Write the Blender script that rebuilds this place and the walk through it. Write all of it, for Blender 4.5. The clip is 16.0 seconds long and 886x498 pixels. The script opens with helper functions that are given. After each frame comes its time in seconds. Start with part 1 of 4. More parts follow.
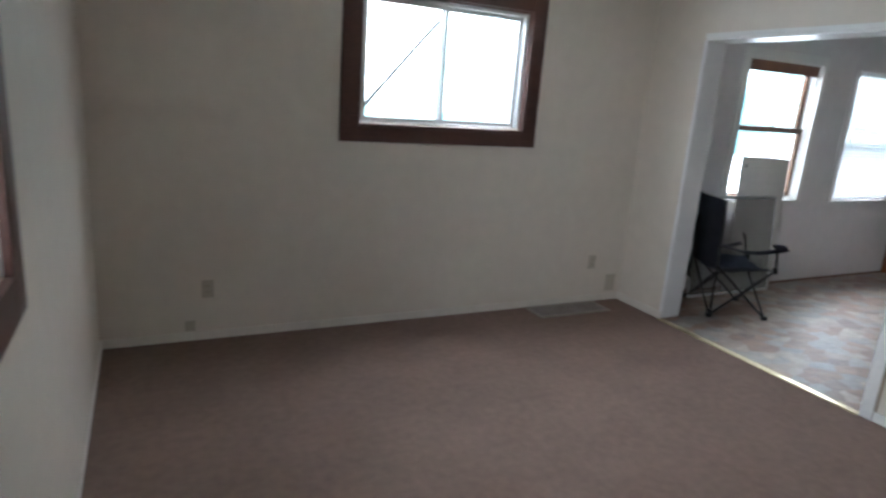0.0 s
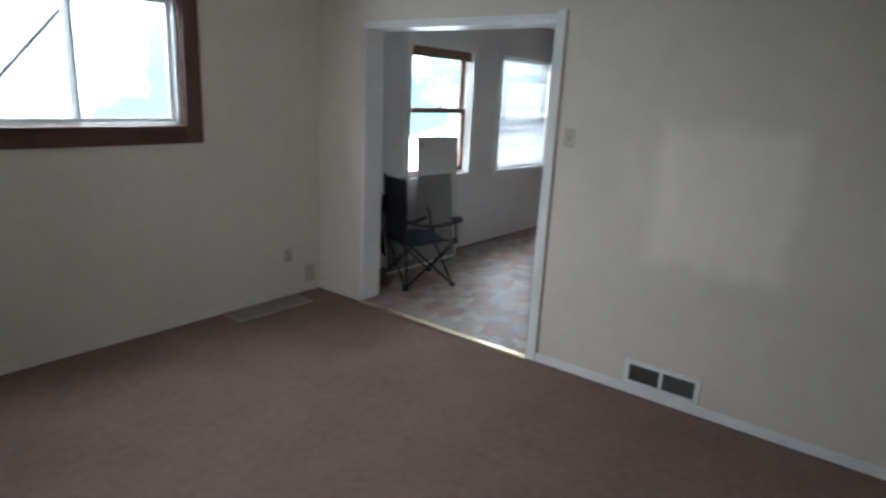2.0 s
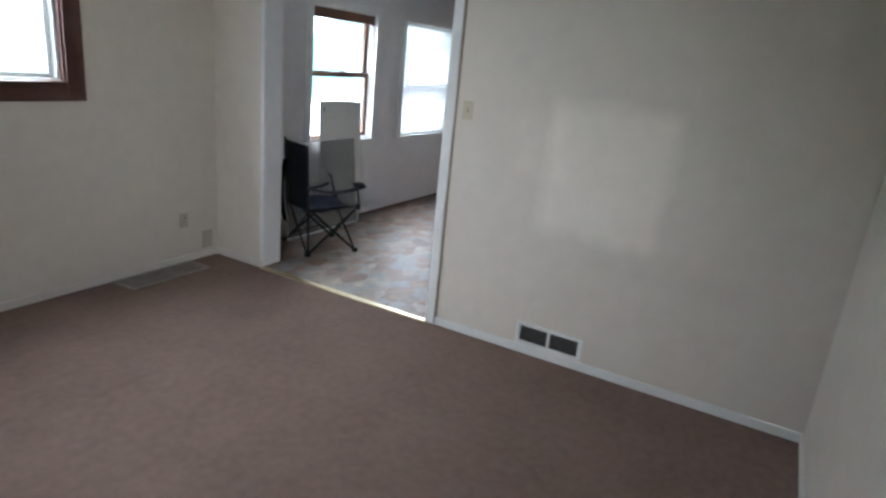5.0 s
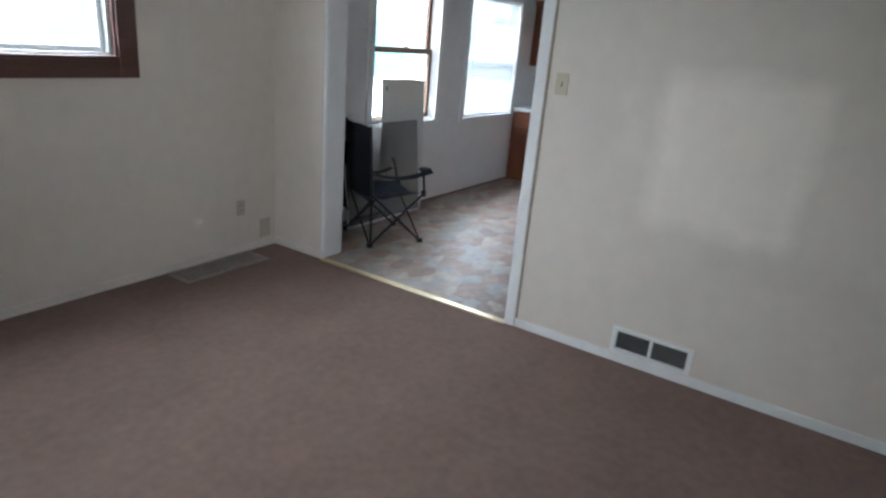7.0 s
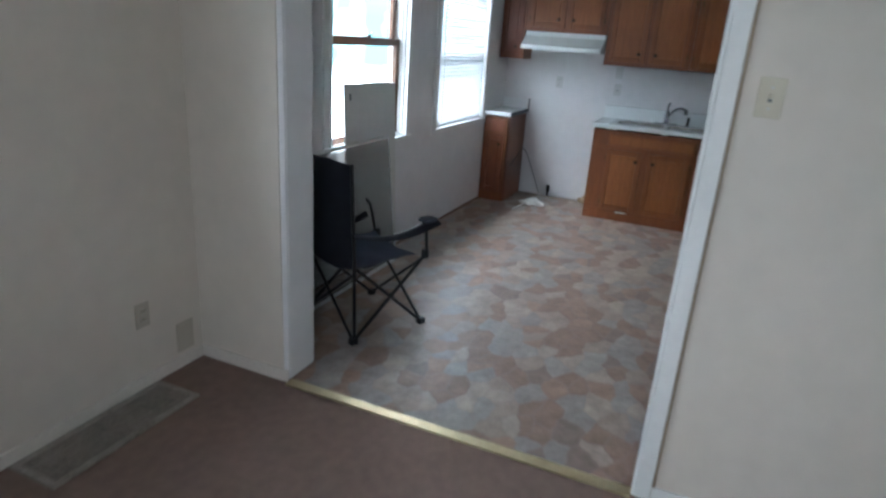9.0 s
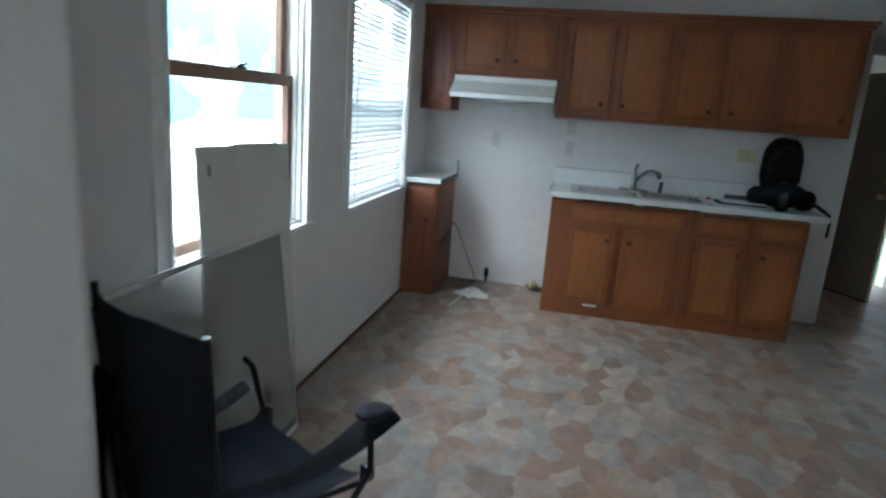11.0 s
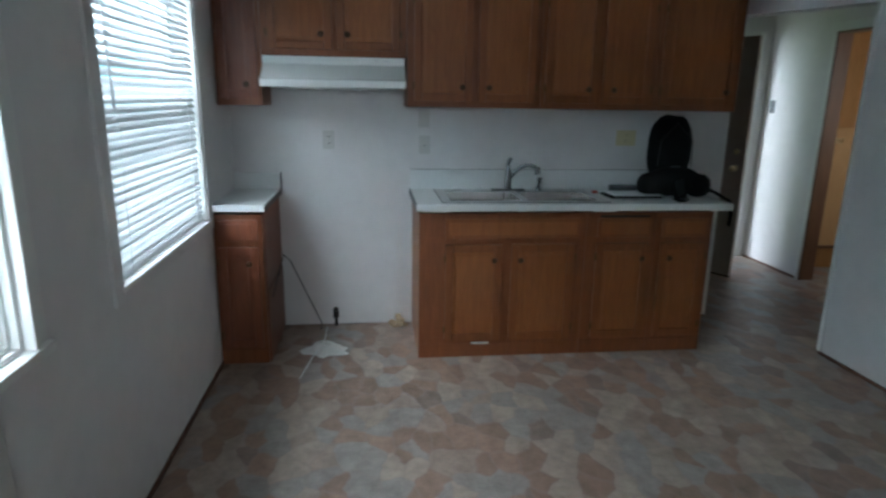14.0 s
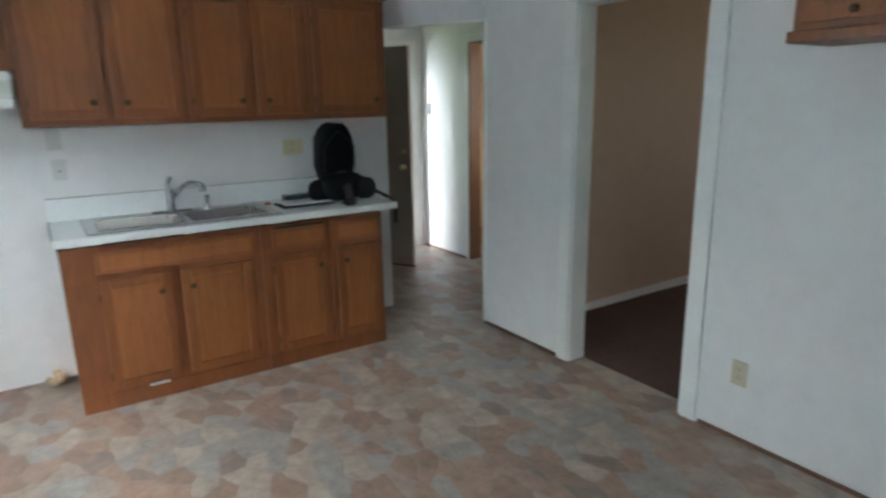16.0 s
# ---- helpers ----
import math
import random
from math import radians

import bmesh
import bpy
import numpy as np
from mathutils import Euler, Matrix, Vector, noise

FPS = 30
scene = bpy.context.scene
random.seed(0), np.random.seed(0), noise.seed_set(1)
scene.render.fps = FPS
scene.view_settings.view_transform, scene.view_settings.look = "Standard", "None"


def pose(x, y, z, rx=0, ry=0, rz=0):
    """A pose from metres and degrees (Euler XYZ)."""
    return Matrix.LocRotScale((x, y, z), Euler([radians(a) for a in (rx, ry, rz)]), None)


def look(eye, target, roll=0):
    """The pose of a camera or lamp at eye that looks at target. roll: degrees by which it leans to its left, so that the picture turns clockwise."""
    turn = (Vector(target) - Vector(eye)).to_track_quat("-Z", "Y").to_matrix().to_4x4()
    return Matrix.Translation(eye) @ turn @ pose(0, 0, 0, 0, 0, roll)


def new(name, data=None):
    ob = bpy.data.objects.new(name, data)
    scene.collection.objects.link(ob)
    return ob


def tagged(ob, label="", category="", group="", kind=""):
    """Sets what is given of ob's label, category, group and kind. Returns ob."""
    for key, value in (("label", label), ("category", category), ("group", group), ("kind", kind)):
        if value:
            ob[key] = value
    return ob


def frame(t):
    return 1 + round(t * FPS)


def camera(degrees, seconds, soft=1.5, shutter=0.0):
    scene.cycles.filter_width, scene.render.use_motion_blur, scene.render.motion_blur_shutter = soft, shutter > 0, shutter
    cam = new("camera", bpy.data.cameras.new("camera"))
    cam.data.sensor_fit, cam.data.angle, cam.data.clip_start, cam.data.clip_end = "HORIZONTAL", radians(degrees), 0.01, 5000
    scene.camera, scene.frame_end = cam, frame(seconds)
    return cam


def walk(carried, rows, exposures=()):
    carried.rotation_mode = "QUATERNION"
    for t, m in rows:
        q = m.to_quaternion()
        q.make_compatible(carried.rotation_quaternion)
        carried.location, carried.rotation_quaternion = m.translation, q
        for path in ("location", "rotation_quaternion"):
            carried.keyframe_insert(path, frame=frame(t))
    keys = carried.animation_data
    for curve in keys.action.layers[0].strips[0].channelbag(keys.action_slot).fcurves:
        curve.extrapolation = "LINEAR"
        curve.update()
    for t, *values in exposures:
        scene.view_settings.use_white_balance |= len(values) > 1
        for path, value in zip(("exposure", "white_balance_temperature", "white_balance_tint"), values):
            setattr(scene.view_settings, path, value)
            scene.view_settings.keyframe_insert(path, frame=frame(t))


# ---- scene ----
cam = camera(72.0, 16.0, soft=2.5, shutter=0.5)
PATH = [
    (0, (0.375, 2.535, 1.642), (1.239, 4.270, 1.149), 4.3),
    (0.5, (0.506, 2.556, 1.636), (1.524, 4.208, 1.153), 3.2),
    (1, (0.594, 2.346, 1.696), (1.738, 3.908, 1.197), 3.1),
    (1.5, (0.566, 2.456, 1.729), (1.937, 3.821, 1.222), 3.3),
    (2, (0.657, 2.485, 1.714), (2.195, 3.663, 1.219), 2.9),
    (2.5, (0.655, 2.470, 1.727), (2.322, 3.458, 1.231), 2.7),
    (3, (0.607, 2.375, 1.742), (2.375, 3.151, 1.219), 3.2),
    (3.5, (0.775, 2.279, 1.694), (2.584, 2.943, 1.160), 3.4),
    (4, (0.876, 2.212, 1.706), (2.676, 2.880, 1.144), 3.0),
    (4.5, (0.743, 2.322, 1.744), (2.510, 3.060, 1.169), 3.9),
    (5, (0.594, 2.411, 1.767), (2.282, 3.309, 1.180), 5.7),
    (7.5, (1.110, 3.097, 1.649), (2.711, 4.105, 1.002), 5.0),
    (8, (1.460, 3.470, 1.663), (3.081, 4.435, 0.998), 5.7),
    (8.5, (1.724, 3.917, 1.594), (3.399, 4.818, 0.975), 4.7),
    (9, (2.010, 4.334, 1.591), (3.758, 5.055, 0.938), 4.0),
    (9.2, (2.157, 4.433, 1.592), (3.916, 5.154, 0.969), 4.5),
    (11.5, (3.844, 5.364, 1.466), (5.778, 5.587, 1.007), 2.3),
    (12, (4.194, 5.498, 1.485), (6.134, 5.563, 1.005), 0.8),
    (12.5, (4.500, 5.533, 1.487), (6.456, 5.633, 1.081), 0.0),
    (13, (4.648, 5.575, 1.505), (6.597, 5.610, 1.057), 1.1),
    (13.5, (4.683, 5.604, 1.506), (6.628, 5.558, 1.040), 1.0),
    (14, (4.677, 5.599, 1.507), (6.604, 5.369, 1.023), 1.0),
    (14.5, (4.636, 5.460, 1.526), (6.549, 5.099, 1.071), 0.4),
    (15, (4.560, 5.295, 1.509), (6.447, 4.786, 1.084), -0.9),
    (15.5, (4.579, 5.253, 1.496), (6.374, 4.485, 1.062), -1.2),
    (16, (4.629, 5.354, 1.538), (6.254, 4.286, 1.069), -1.0),
]
EXPOSURES = [
    (0.0, 0.8, 5650, 6), (1.0, 0.66, 5650, 6), (2.0, 0.4, 5620, 6), (2.5, 0.42, 5620, 6), (3.5, 0.6, 5620, 6), (5.0, 0.84, 5620, 6), (8.0, 0.74, 5450, 5), (9.0, 0.64, 5400, 4),
    (11.5, 0.46, 5450, -3), (13.5, 0.10, 5250, -4), (14.5, 0.46, 5750, 1), (15.0, 0.78, 5850, 1), (15.5, 0.9, 6000, 2), (16.0, 1.22, 5850, 0),
]
walk(cam, [(t, look(eye, target, roll)) for t, eye, target, roll in PATH], EXPOSURES)

# ---- world and light ----
world = bpy.data.worlds.new("sky")
scene.world = world
world.use_nodes = True
wt = world.node_tree
sky = wt.nodes.new("ShaderNodeTexSky")
sky.sky_type, sky.sun_disc = "NISHITA", False
sky.sun_elevation, sky.sun_rotation = radians(48), radians(150)
wt.links.new(sky.outputs[0], wt.nodes["Background"].inputs[0])
wt.nodes["Background"].inputs[1].default_value = 0.12
sun = new("sun", bpy.data.lights.new("sun", "SUN"))
sun.data.energy, sun.data.angle, sun.data.color = 2.5, radians(0.5), (1.0, 0.95, 0.88)
sun.matrix_world = look((20, -26, 30), (0, 0, 0))


def opening_light(name, m, w, h, power, colour=(0.93, 0.97, 1.0)):
    """Sky light that falls in through one opening."""
    lamp = new(name, bpy.data.lights.new(name, "AREA"))
    lamp.data.shape, lamp.data.size, lamp.data.size_y = "RECTANGLE", w, h
    lamp.data.energy, lamp.data.color = power, colour
    lamp.matrix_world = m
    return lamp


GLOW = 21.8
opening_light("skylight_west", look((-0.12, 3.55, 1.68), (2.2, 4.38, 1.0)), 1.1, 1.0, 8.0, (1.0, 0.975, 0.95)).data.spread = radians(82)
opening_light("skylight_entry", look((10.75, 2.45, 1.75), (9.3, 2.6, 0.0)), 0.8, 0.9, 1.1, (0.97, 1.0, 0.94))
# the closet and room openings are unseen, added with these lamps to brighten them
opening_light("skylight_closet", look((8.19, 1.43, 1.55), (9.3, 1.3, 1.0)), 0.42, 0.85, 6.0, (1.0, 0.95, 0.88))
opening_light("skylight_room", look((5.7, -1.0, 1.6), (6.6, 2.0, 1.0)), 1.0, 1.1, 5.0, (1.0, 0.86, 0.74))

# ---- materials ----


def mat(name, colour, rough=0.6, metal=0.0, var=0.12, scale=6.0, bump=0.0, bscale=120.0, stretch=(1, 1, 1), spec=0.5):
    """A painted, woven or sawn surface: base colour varied at two scales, with fine relief."""
    m = bpy.data.materials.new(name)
    m.use_nodes = True
    nt = m.node_tree
    b = nt.nodes["Principled BSDF"]
    co = nt.nodes.new("ShaderNodeTexCoord")
    mp = nt.nodes.new("ShaderNodeMapping")
    mp.inputs["Scale"].default_value = stretch
    nt.links.new(co.outputs["Object"], mp.inputs[0])
    n1 = nt.nodes.new("ShaderNodeTexNoise")
    n1.inputs["Scale"].default_value, n1.inputs["Detail"].default_value = scale, 5
    n2 = nt.nodes.new("ShaderNodeTexNoise")
    n2.inputs["Scale"].default_value, n2.inputs["Detail"].default_value = scale * 9, 4
    for n in (n1, n2):
        nt.links.new(mp.outputs[0], n.inputs["Vector"])
    add = nt.nodes.new("ShaderNodeMath")
    add.operation = "ADD"
    nt.links.new(n1.outputs[0], add.inputs[0])
    nt.links.new(n2.outputs[0], add.inputs[1])
    ramp = nt.nodes.new("ShaderNodeMapRange")
    ramp.inputs["From Min"].default_value, ramp.inputs["From Max"].default_value = 0.6, 1.4
    ramp.inputs["To Min"].default_value, ramp.inputs["To Max"].default_value = 1 - var, 1 + var
    nt.links.new(add.outputs[0], ramp.inputs[0])
    mul = nt.nodes.new("ShaderNodeVectorMath")
    mul.operation = "SCALE"
    mul.inputs[0].default_value = colour
    nt.links.new(ramp.outputs[0], mul.inputs["Scale"])
    nt.links.new(mul.outputs[0], b.inputs["Base Color"])
    b.inputs["Roughness"].default_value, b.inputs["Metallic"].default_value = rough, metal
    b.inputs["Specular IOR Level"].default_value = spec
    if bump:
        n3 = nt.nodes.new("ShaderNodeTexNoise")
        n3.inputs["Scale"].default_value, n3.inputs["Detail"].default_value = bscale, 3
        nt.links.new(mp.outputs[0], n3.inputs["Vector"])
        bp = nt.nodes.new("ShaderNodeBump")
        bp.inputs["Strength"].default_value, bp.inputs["Distance"].default_value = bump, 0.004
        nt.links.new(n3.outputs[0], bp.inputs["Height"])
        nt.links.new(bp.outputs[0], b.inputs["Normal"])
    return m


def carpet_mat():
    m = mat("carpet", (0.230, 0.160, 0.131), 0.95, var=0.16, scale=2.2, bump=0.9, bscale=420, spec=0.1)
    return m


def vinyl_mat():
    """Sheet vinyl printed with irregular flagstones in tan, pink brown and blue grey."""
    m = bpy.data.materials.new("vinyl_flagstone")
    m.use_nodes = True
    nt = m.node_tree
    b = nt.nodes["Principled BSDF"]
    co = nt.nodes.new("ShaderNodeTexCoord")
    warp = nt.nodes.new("ShaderNodeTexNoise")
    warp.inputs["Scale"].default_value, warp.inputs["Detail"].default_value = 6.0, 3
    nt.links.new(co.outputs["Object"], warp.inputs["Vector"])
    off = nt.nodes.new("ShaderNodeVectorMath")
    off.operation = "MULTIPLY_ADD"
    off.inputs[1].default_value, off.inputs[2].default_value = (0.11, 0.11, 0), (-0.055, -0.055, 0)
    nt.links.new(warp.outputs["Color"], off.inputs[0])
    pos = nt.nodes.new("ShaderNodeVectorMath")
    pos.operation = "ADD"
    nt.links.new(co.outputs["Object"], pos.inputs[0])
    nt.links.new(off.outputs[0], pos.inputs[1])
    flat = nt.nodes.new("ShaderNodeMapping")
    flat.inputs["Scale"].default_value = (6.7, 9.9, 0.0)
    flat.inputs["Rotation"].default_value = (0, 0, 0.25)
    nt.links.new(pos.outputs[0], flat.inputs[0])
    cell = nt.nodes.new("ShaderNodeTexVoronoi")
    edge = nt.nodes.new("ShaderNodeTexVoronoi")
    edge.feature = "DISTANCE_TO_EDGE"
    for v in (cell, edge):
        v.voronoi_dimensions = "2D"
        v.inputs["Scale"].default_value = 1.0
        nt.links.new(flat.outputs[0], v.inputs["Vector"])
    sep = nt.nodes.new("ShaderNodeSeparateColor")
    nt.links.new(cell.outputs["Color"], sep.inputs[0])
    ramp = nt.nodes.new("ShaderNodeValToRGB")
    ramp.color_ramp.interpolation = "CONSTANT"
    stops = ((0.0, (0.258, 0.168, 0.124)), (0.20, (0.318, 0.242, 0.193)), (0.38, (0.282, 0.246, 0.222)), (0.54, (0.370, 0.292, 0.236)), (0.70, (0.305, 0.198, 0.145)), (0.84, (0.308, 0.270, 0.243)), (0.94, (0.218, 0.160, 0.132)))
    el = ramp.color_ramp.elements
    while len(el) < len(stops):
        el.new(0.5)
    for e, (p, c) in zip(el, stops):
        e.position, e.color = p, (*c, 1)
    nt.links.new(sep.outputs[0], ramp.inputs[0])
    grain = nt.nodes.new("ShaderNodeTexNoise")
    grain.inputs["Scale"].default_value, grain.inputs["Detail"].default_value = 11, 9
    grain.inputs["Roughness"].default_value = 0.7
    nt.links.new(co.outputs["Object"], grain.inputs["Vector"])
    tone = nt.nodes.new("ShaderNodeMapRange")
    tone.inputs["From Min"].default_value, tone.inputs["From Max"].default_value = 0.25, 0.75
    tone.inputs["To Min"].default_value, tone.inputs["To Max"].default_value = 0.55, 1.28
    nt.links.new(grain.outputs[0], tone.inputs[0])
    sc = nt.nodes.new("ShaderNodeVectorMath")
    sc.operation = "SCALE"
    nt.links.new(ramp.outputs[0], sc.inputs[0])
    nt.links.new(tone.outputs[0], sc.inputs["Scale"])
    line = nt.nodes.new("ShaderNodeMapRange")
    line.inputs["From Min"].default_value, line.inputs["From Max"].default_value = 0.0, 0.11
    line.inputs["To Min"].default_value = 0.62
    nt.links.new(edge.outputs["Distance"], line.inputs[0])
    mix = nt.nodes.new("ShaderNodeMix")
    mix.data_type = "RGBA"
    mix.inputs["A"].default_value = (0.265, 0.205, 0.18, 1)
    nt.links.new(line.outputs[0], mix.inputs["Factor"])
    nt.links.new(sc.outputs[0], mix.inputs["B"])
    nt.links.new(mix.outputs["Result"], b.inputs["Base Color"])
    bp = nt.nodes.new("ShaderNodeBump")
    bp.inputs["Strength"].default_value, bp.inputs["Distance"].default_value = 0.62, 0.003
    h = nt.nodes.new("ShaderNodeMath")
    h.operation = "MULTIPLY_ADD"
    h.inputs[1].default_value = 0.5
    nt.links.new(grain.outputs[0], h.inputs[0])
    nt.links.new(line.outputs[0], h.inputs[2])
    nt.links.new(h.outputs[0], bp.inputs["Height"])
    nt.links.new(bp.outputs[0], b.inputs["Normal"])
    rr = nt.nodes.new("ShaderNodeMapRange")
    rr.inputs["To Min"].default_value, rr.inputs["To Max"].default_value = 0.33, 0.56
    nt.links.new(grain.outputs[0], rr.inputs[0])
    nt.links.new(rr.outputs[0], b.inputs["Roughness"])
    return m


def wood_mat(name, colour, dark, rough=0.42, stretch=(9, 9, 0.9)):
    """Stained wood with long grain, streaks and worn patches."""
    m = mat(name, colour, rough, var=0.1, scale=3)
    nt = m.node_tree
    b = nt.nodes["Principled BSDF"]
    co = nt.nodes.new("ShaderNodeTexCoord")
    mp = nt.nodes.new("ShaderNodeMapping")
    mp.inputs["Scale"].default_value = stretch
    nt.links.new(co.outputs["Object"], mp.inputs[0])
    g = nt.nodes.new("ShaderNodeTexNoise")
    g.inputs["Scale"].default_value, g.inputs["Detail"].default_value, g.inputs["Distortion"].default_value = 5, 8, 1.2
    g.inputs["Roughness"].default_value = 0.65
    nt.links.new(mp.outputs[0], g.inputs["Vector"])
    big = nt.nodes.new("ShaderNodeTexNoise")
    big.inputs["Scale"].default_value, big.inputs["Detail"].default_value = 2.4, 4
    nt.links.new(co.outputs["Object"], big.inputs["Vector"])
    s = nt.nodes.new("ShaderNodeMath")
    s.operation = "MULTIPLY_ADD"
    s.inputs[1].default_value = 0.55
    nt.links.new(big.outputs[0], s.inputs[0])
    nt.links.new(g.outputs[0], s.inputs[2])
    info = nt.nodes.new("ShaderNodeObjectInfo")
    s2 = nt.nodes.new("ShaderNodeMath")
    s2.operation = "MULTIPLY_ADD"
    s2.inputs[1].default_value = 0.16
    nt.links.new(info.outputs["Random"], s2.inputs[0])
    nt.links.new(s.outputs[0], s2.inputs[2])
    ramp = nt.nodes.new("ShaderNodeMapRange")
    ramp.inputs["From Min"].default_value, ramp.inputs["From Max"].default_value = 0.58, 1.12
    nt.links.new(s2.outputs[0], ramp.inputs[0])
    mix = nt.nodes.new("ShaderNodeMix")
    mix.data_type = "RGBA"
    mix.inputs["A"].default_value, mix.inputs["B"].default_value = (*dark, 1), (*colour, 1)
    nt.links.new(ramp.outputs[0], mix.inputs["Factor"])
    nt.links.new(mix.outputs["Result"], b.inputs["Base Color"])
    bp = nt.nodes.new("ShaderNodeBump")
    bp.inputs["Strength"].default_value, bp.inputs["Distance"].default_value = 0.12, 0.002
    nt.links.new(g.outputs[0], bp.inputs["Height"])
    nt.links.new(bp.outputs[0], b.inputs["Normal"])
    return m


def glass_mat():
    m = bpy.data.materials.new("window_glass")
    m.use_nodes = True
    b = m.node_tree.nodes["Principled BSDF"]
    b.inputs["Transmission Weight"].default_value, b.inputs["Roughness"].default_value, b.inputs["IOR"].default_value = 1.0, 0.0, 1.02
    b.inputs["Base Color"].default_value = (0.97, 1, 1, 1)
    return m


def screen_mat():
    """Grey insect mesh, half open."""
    m = mat("insect_mesh", (0.33, 0.33, 0.32), 0.7, var=0.1, scale=8)
    nt = m.node_tree
    b, out = nt.nodes["Principled BSDF"], nt.nodes["Material Output"]
    tr = nt.nodes.new("ShaderNodeBsdfTransparent")
    mx = nt.nodes.new("ShaderNodeMixShader")
    mx.inputs[0].default_value = 0.36
    nt.links.new(tr.outputs[0], mx.inputs[1])
    nt.links.new(b.outputs[0], mx.inputs[2])
    nt.links.new(mx.outputs[0], out.inputs[0])
    return m


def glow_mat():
    """Glowing hazy distance that also lights the rooms: pale sky over blurred light foliage."""
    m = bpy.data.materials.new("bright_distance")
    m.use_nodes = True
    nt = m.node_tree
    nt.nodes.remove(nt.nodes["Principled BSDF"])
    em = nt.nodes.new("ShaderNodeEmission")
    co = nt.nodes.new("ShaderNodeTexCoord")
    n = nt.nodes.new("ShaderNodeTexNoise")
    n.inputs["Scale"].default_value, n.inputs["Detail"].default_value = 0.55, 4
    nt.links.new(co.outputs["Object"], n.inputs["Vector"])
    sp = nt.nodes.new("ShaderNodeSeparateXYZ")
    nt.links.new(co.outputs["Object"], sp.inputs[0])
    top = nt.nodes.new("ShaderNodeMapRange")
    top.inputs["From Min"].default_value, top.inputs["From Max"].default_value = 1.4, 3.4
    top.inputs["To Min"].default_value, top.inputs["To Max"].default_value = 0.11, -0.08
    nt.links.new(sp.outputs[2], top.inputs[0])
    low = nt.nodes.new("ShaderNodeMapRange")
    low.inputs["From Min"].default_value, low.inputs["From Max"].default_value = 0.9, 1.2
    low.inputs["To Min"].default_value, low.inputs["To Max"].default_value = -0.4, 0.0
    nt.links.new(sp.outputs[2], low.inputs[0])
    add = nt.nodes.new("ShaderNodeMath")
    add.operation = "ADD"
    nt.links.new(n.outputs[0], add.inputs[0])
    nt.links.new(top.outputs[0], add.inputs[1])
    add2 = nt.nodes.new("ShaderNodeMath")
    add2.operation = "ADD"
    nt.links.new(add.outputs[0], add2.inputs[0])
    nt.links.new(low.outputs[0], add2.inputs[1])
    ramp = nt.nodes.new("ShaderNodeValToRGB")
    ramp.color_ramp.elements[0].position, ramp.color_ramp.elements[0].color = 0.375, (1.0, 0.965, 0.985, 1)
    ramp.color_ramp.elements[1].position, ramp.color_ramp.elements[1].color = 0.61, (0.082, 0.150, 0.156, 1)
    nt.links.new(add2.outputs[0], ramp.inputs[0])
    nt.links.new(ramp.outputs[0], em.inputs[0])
    # emission grows with height, to light the floors more than the walls
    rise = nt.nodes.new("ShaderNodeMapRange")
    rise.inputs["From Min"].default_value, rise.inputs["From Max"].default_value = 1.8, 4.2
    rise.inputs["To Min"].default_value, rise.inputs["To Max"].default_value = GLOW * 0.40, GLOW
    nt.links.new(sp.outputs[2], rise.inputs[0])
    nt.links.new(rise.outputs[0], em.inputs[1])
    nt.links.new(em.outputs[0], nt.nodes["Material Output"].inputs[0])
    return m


M_CREAM = mat("cream_wall_paint", (0.655, 0.590, 0.518), 0.55, var=0.05, scale=1.1, bump=0.12, bscale=60, spec=0.35)
# same paint as the living room, the kitchen's daylight put into its colour
M_WHITE = mat("white_daylit_wall_paint", (0.72, 0.70, 0.70), 0.5, var=0.05, scale=1.3, bump=0.12, bscale=60, spec=0.35)
M_CEIL = mat("ceiling_paint", (0.78, 0.77, 0.74), 0.8, var=0.04, bump=0.2, bscale=90)
M_TRIM = mat("white_gloss_trim", (0.76, 0.755, 0.74), 0.35, var=0.05, scale=4)
M_CARPET = carpet_mat()
M_ROOMCARPET = mat("dark_red_brown_carpet", (0.115, 0.070, 0.058), 0.95, var=0.18, scale=2.2, bump=0.9, bscale=420, spec=0.1)
M_ROOMWALL = mat("tan_wall_paint", (0.52, 0.385, 0.285), 0.55, var=0.07, scale=1.1, bump=0.12, bscale=60, spec=0.3)
M_VINYL = vinyl_mat()
M_BROWNFRAME = wood_mat("dark_red_brown_frame", (0.115, 0.048, 0.034), (0.06, 0.026, 0.02), 0.4, (2, 9, 9))
M_SASH = wood_mat("brown_sash_wood", (0.20, 0.095, 0.05), (0.10, 0.05, 0.03), 0.45)
M_OAK = wood_mat("honey_brown_cabinet_wood", (0.335, 0.115, 0.032), (0.195, 0.064, 0.018))
M_CASE = wood_mat("cabinet_case_wood", (0.250, 0.082, 0.026), (0.145, 0.045, 0.016))
M_REDOAK = wood_mat("reddish_cabinet_wood", (0.240, 0.074, 0.030), (0.135, 0.040, 0.018))
M_OAKFRAME = wood_mat("cabinet_frame_wood", (0.270, 0.090, 0.026), (0.155, 0.050, 0.015))
M_KNOB = mat("dark_bronze_knob", (0.10, 0.055, 0.03), 0.4, 0.6)
M_HINGE = mat("bronze_hinge", (0.14, 0.075, 0.035), 0.4, 0.6)
M_LAMINATE = mat("white_laminate", (0.74, 0.75, 0.75), 0.28, var=0.04, scale=30)
M_STEEL = mat("brushed_steel", (0.52, 0.52, 0.52), 0.28, 1.0, var=0.1, scale=10, stretch=(1, 12, 1))
M_BOWL = mat("worn_bowl_steel", (0.52, 0.50, 0.49), 0.27, 1.0, var=0.15, scale=8)
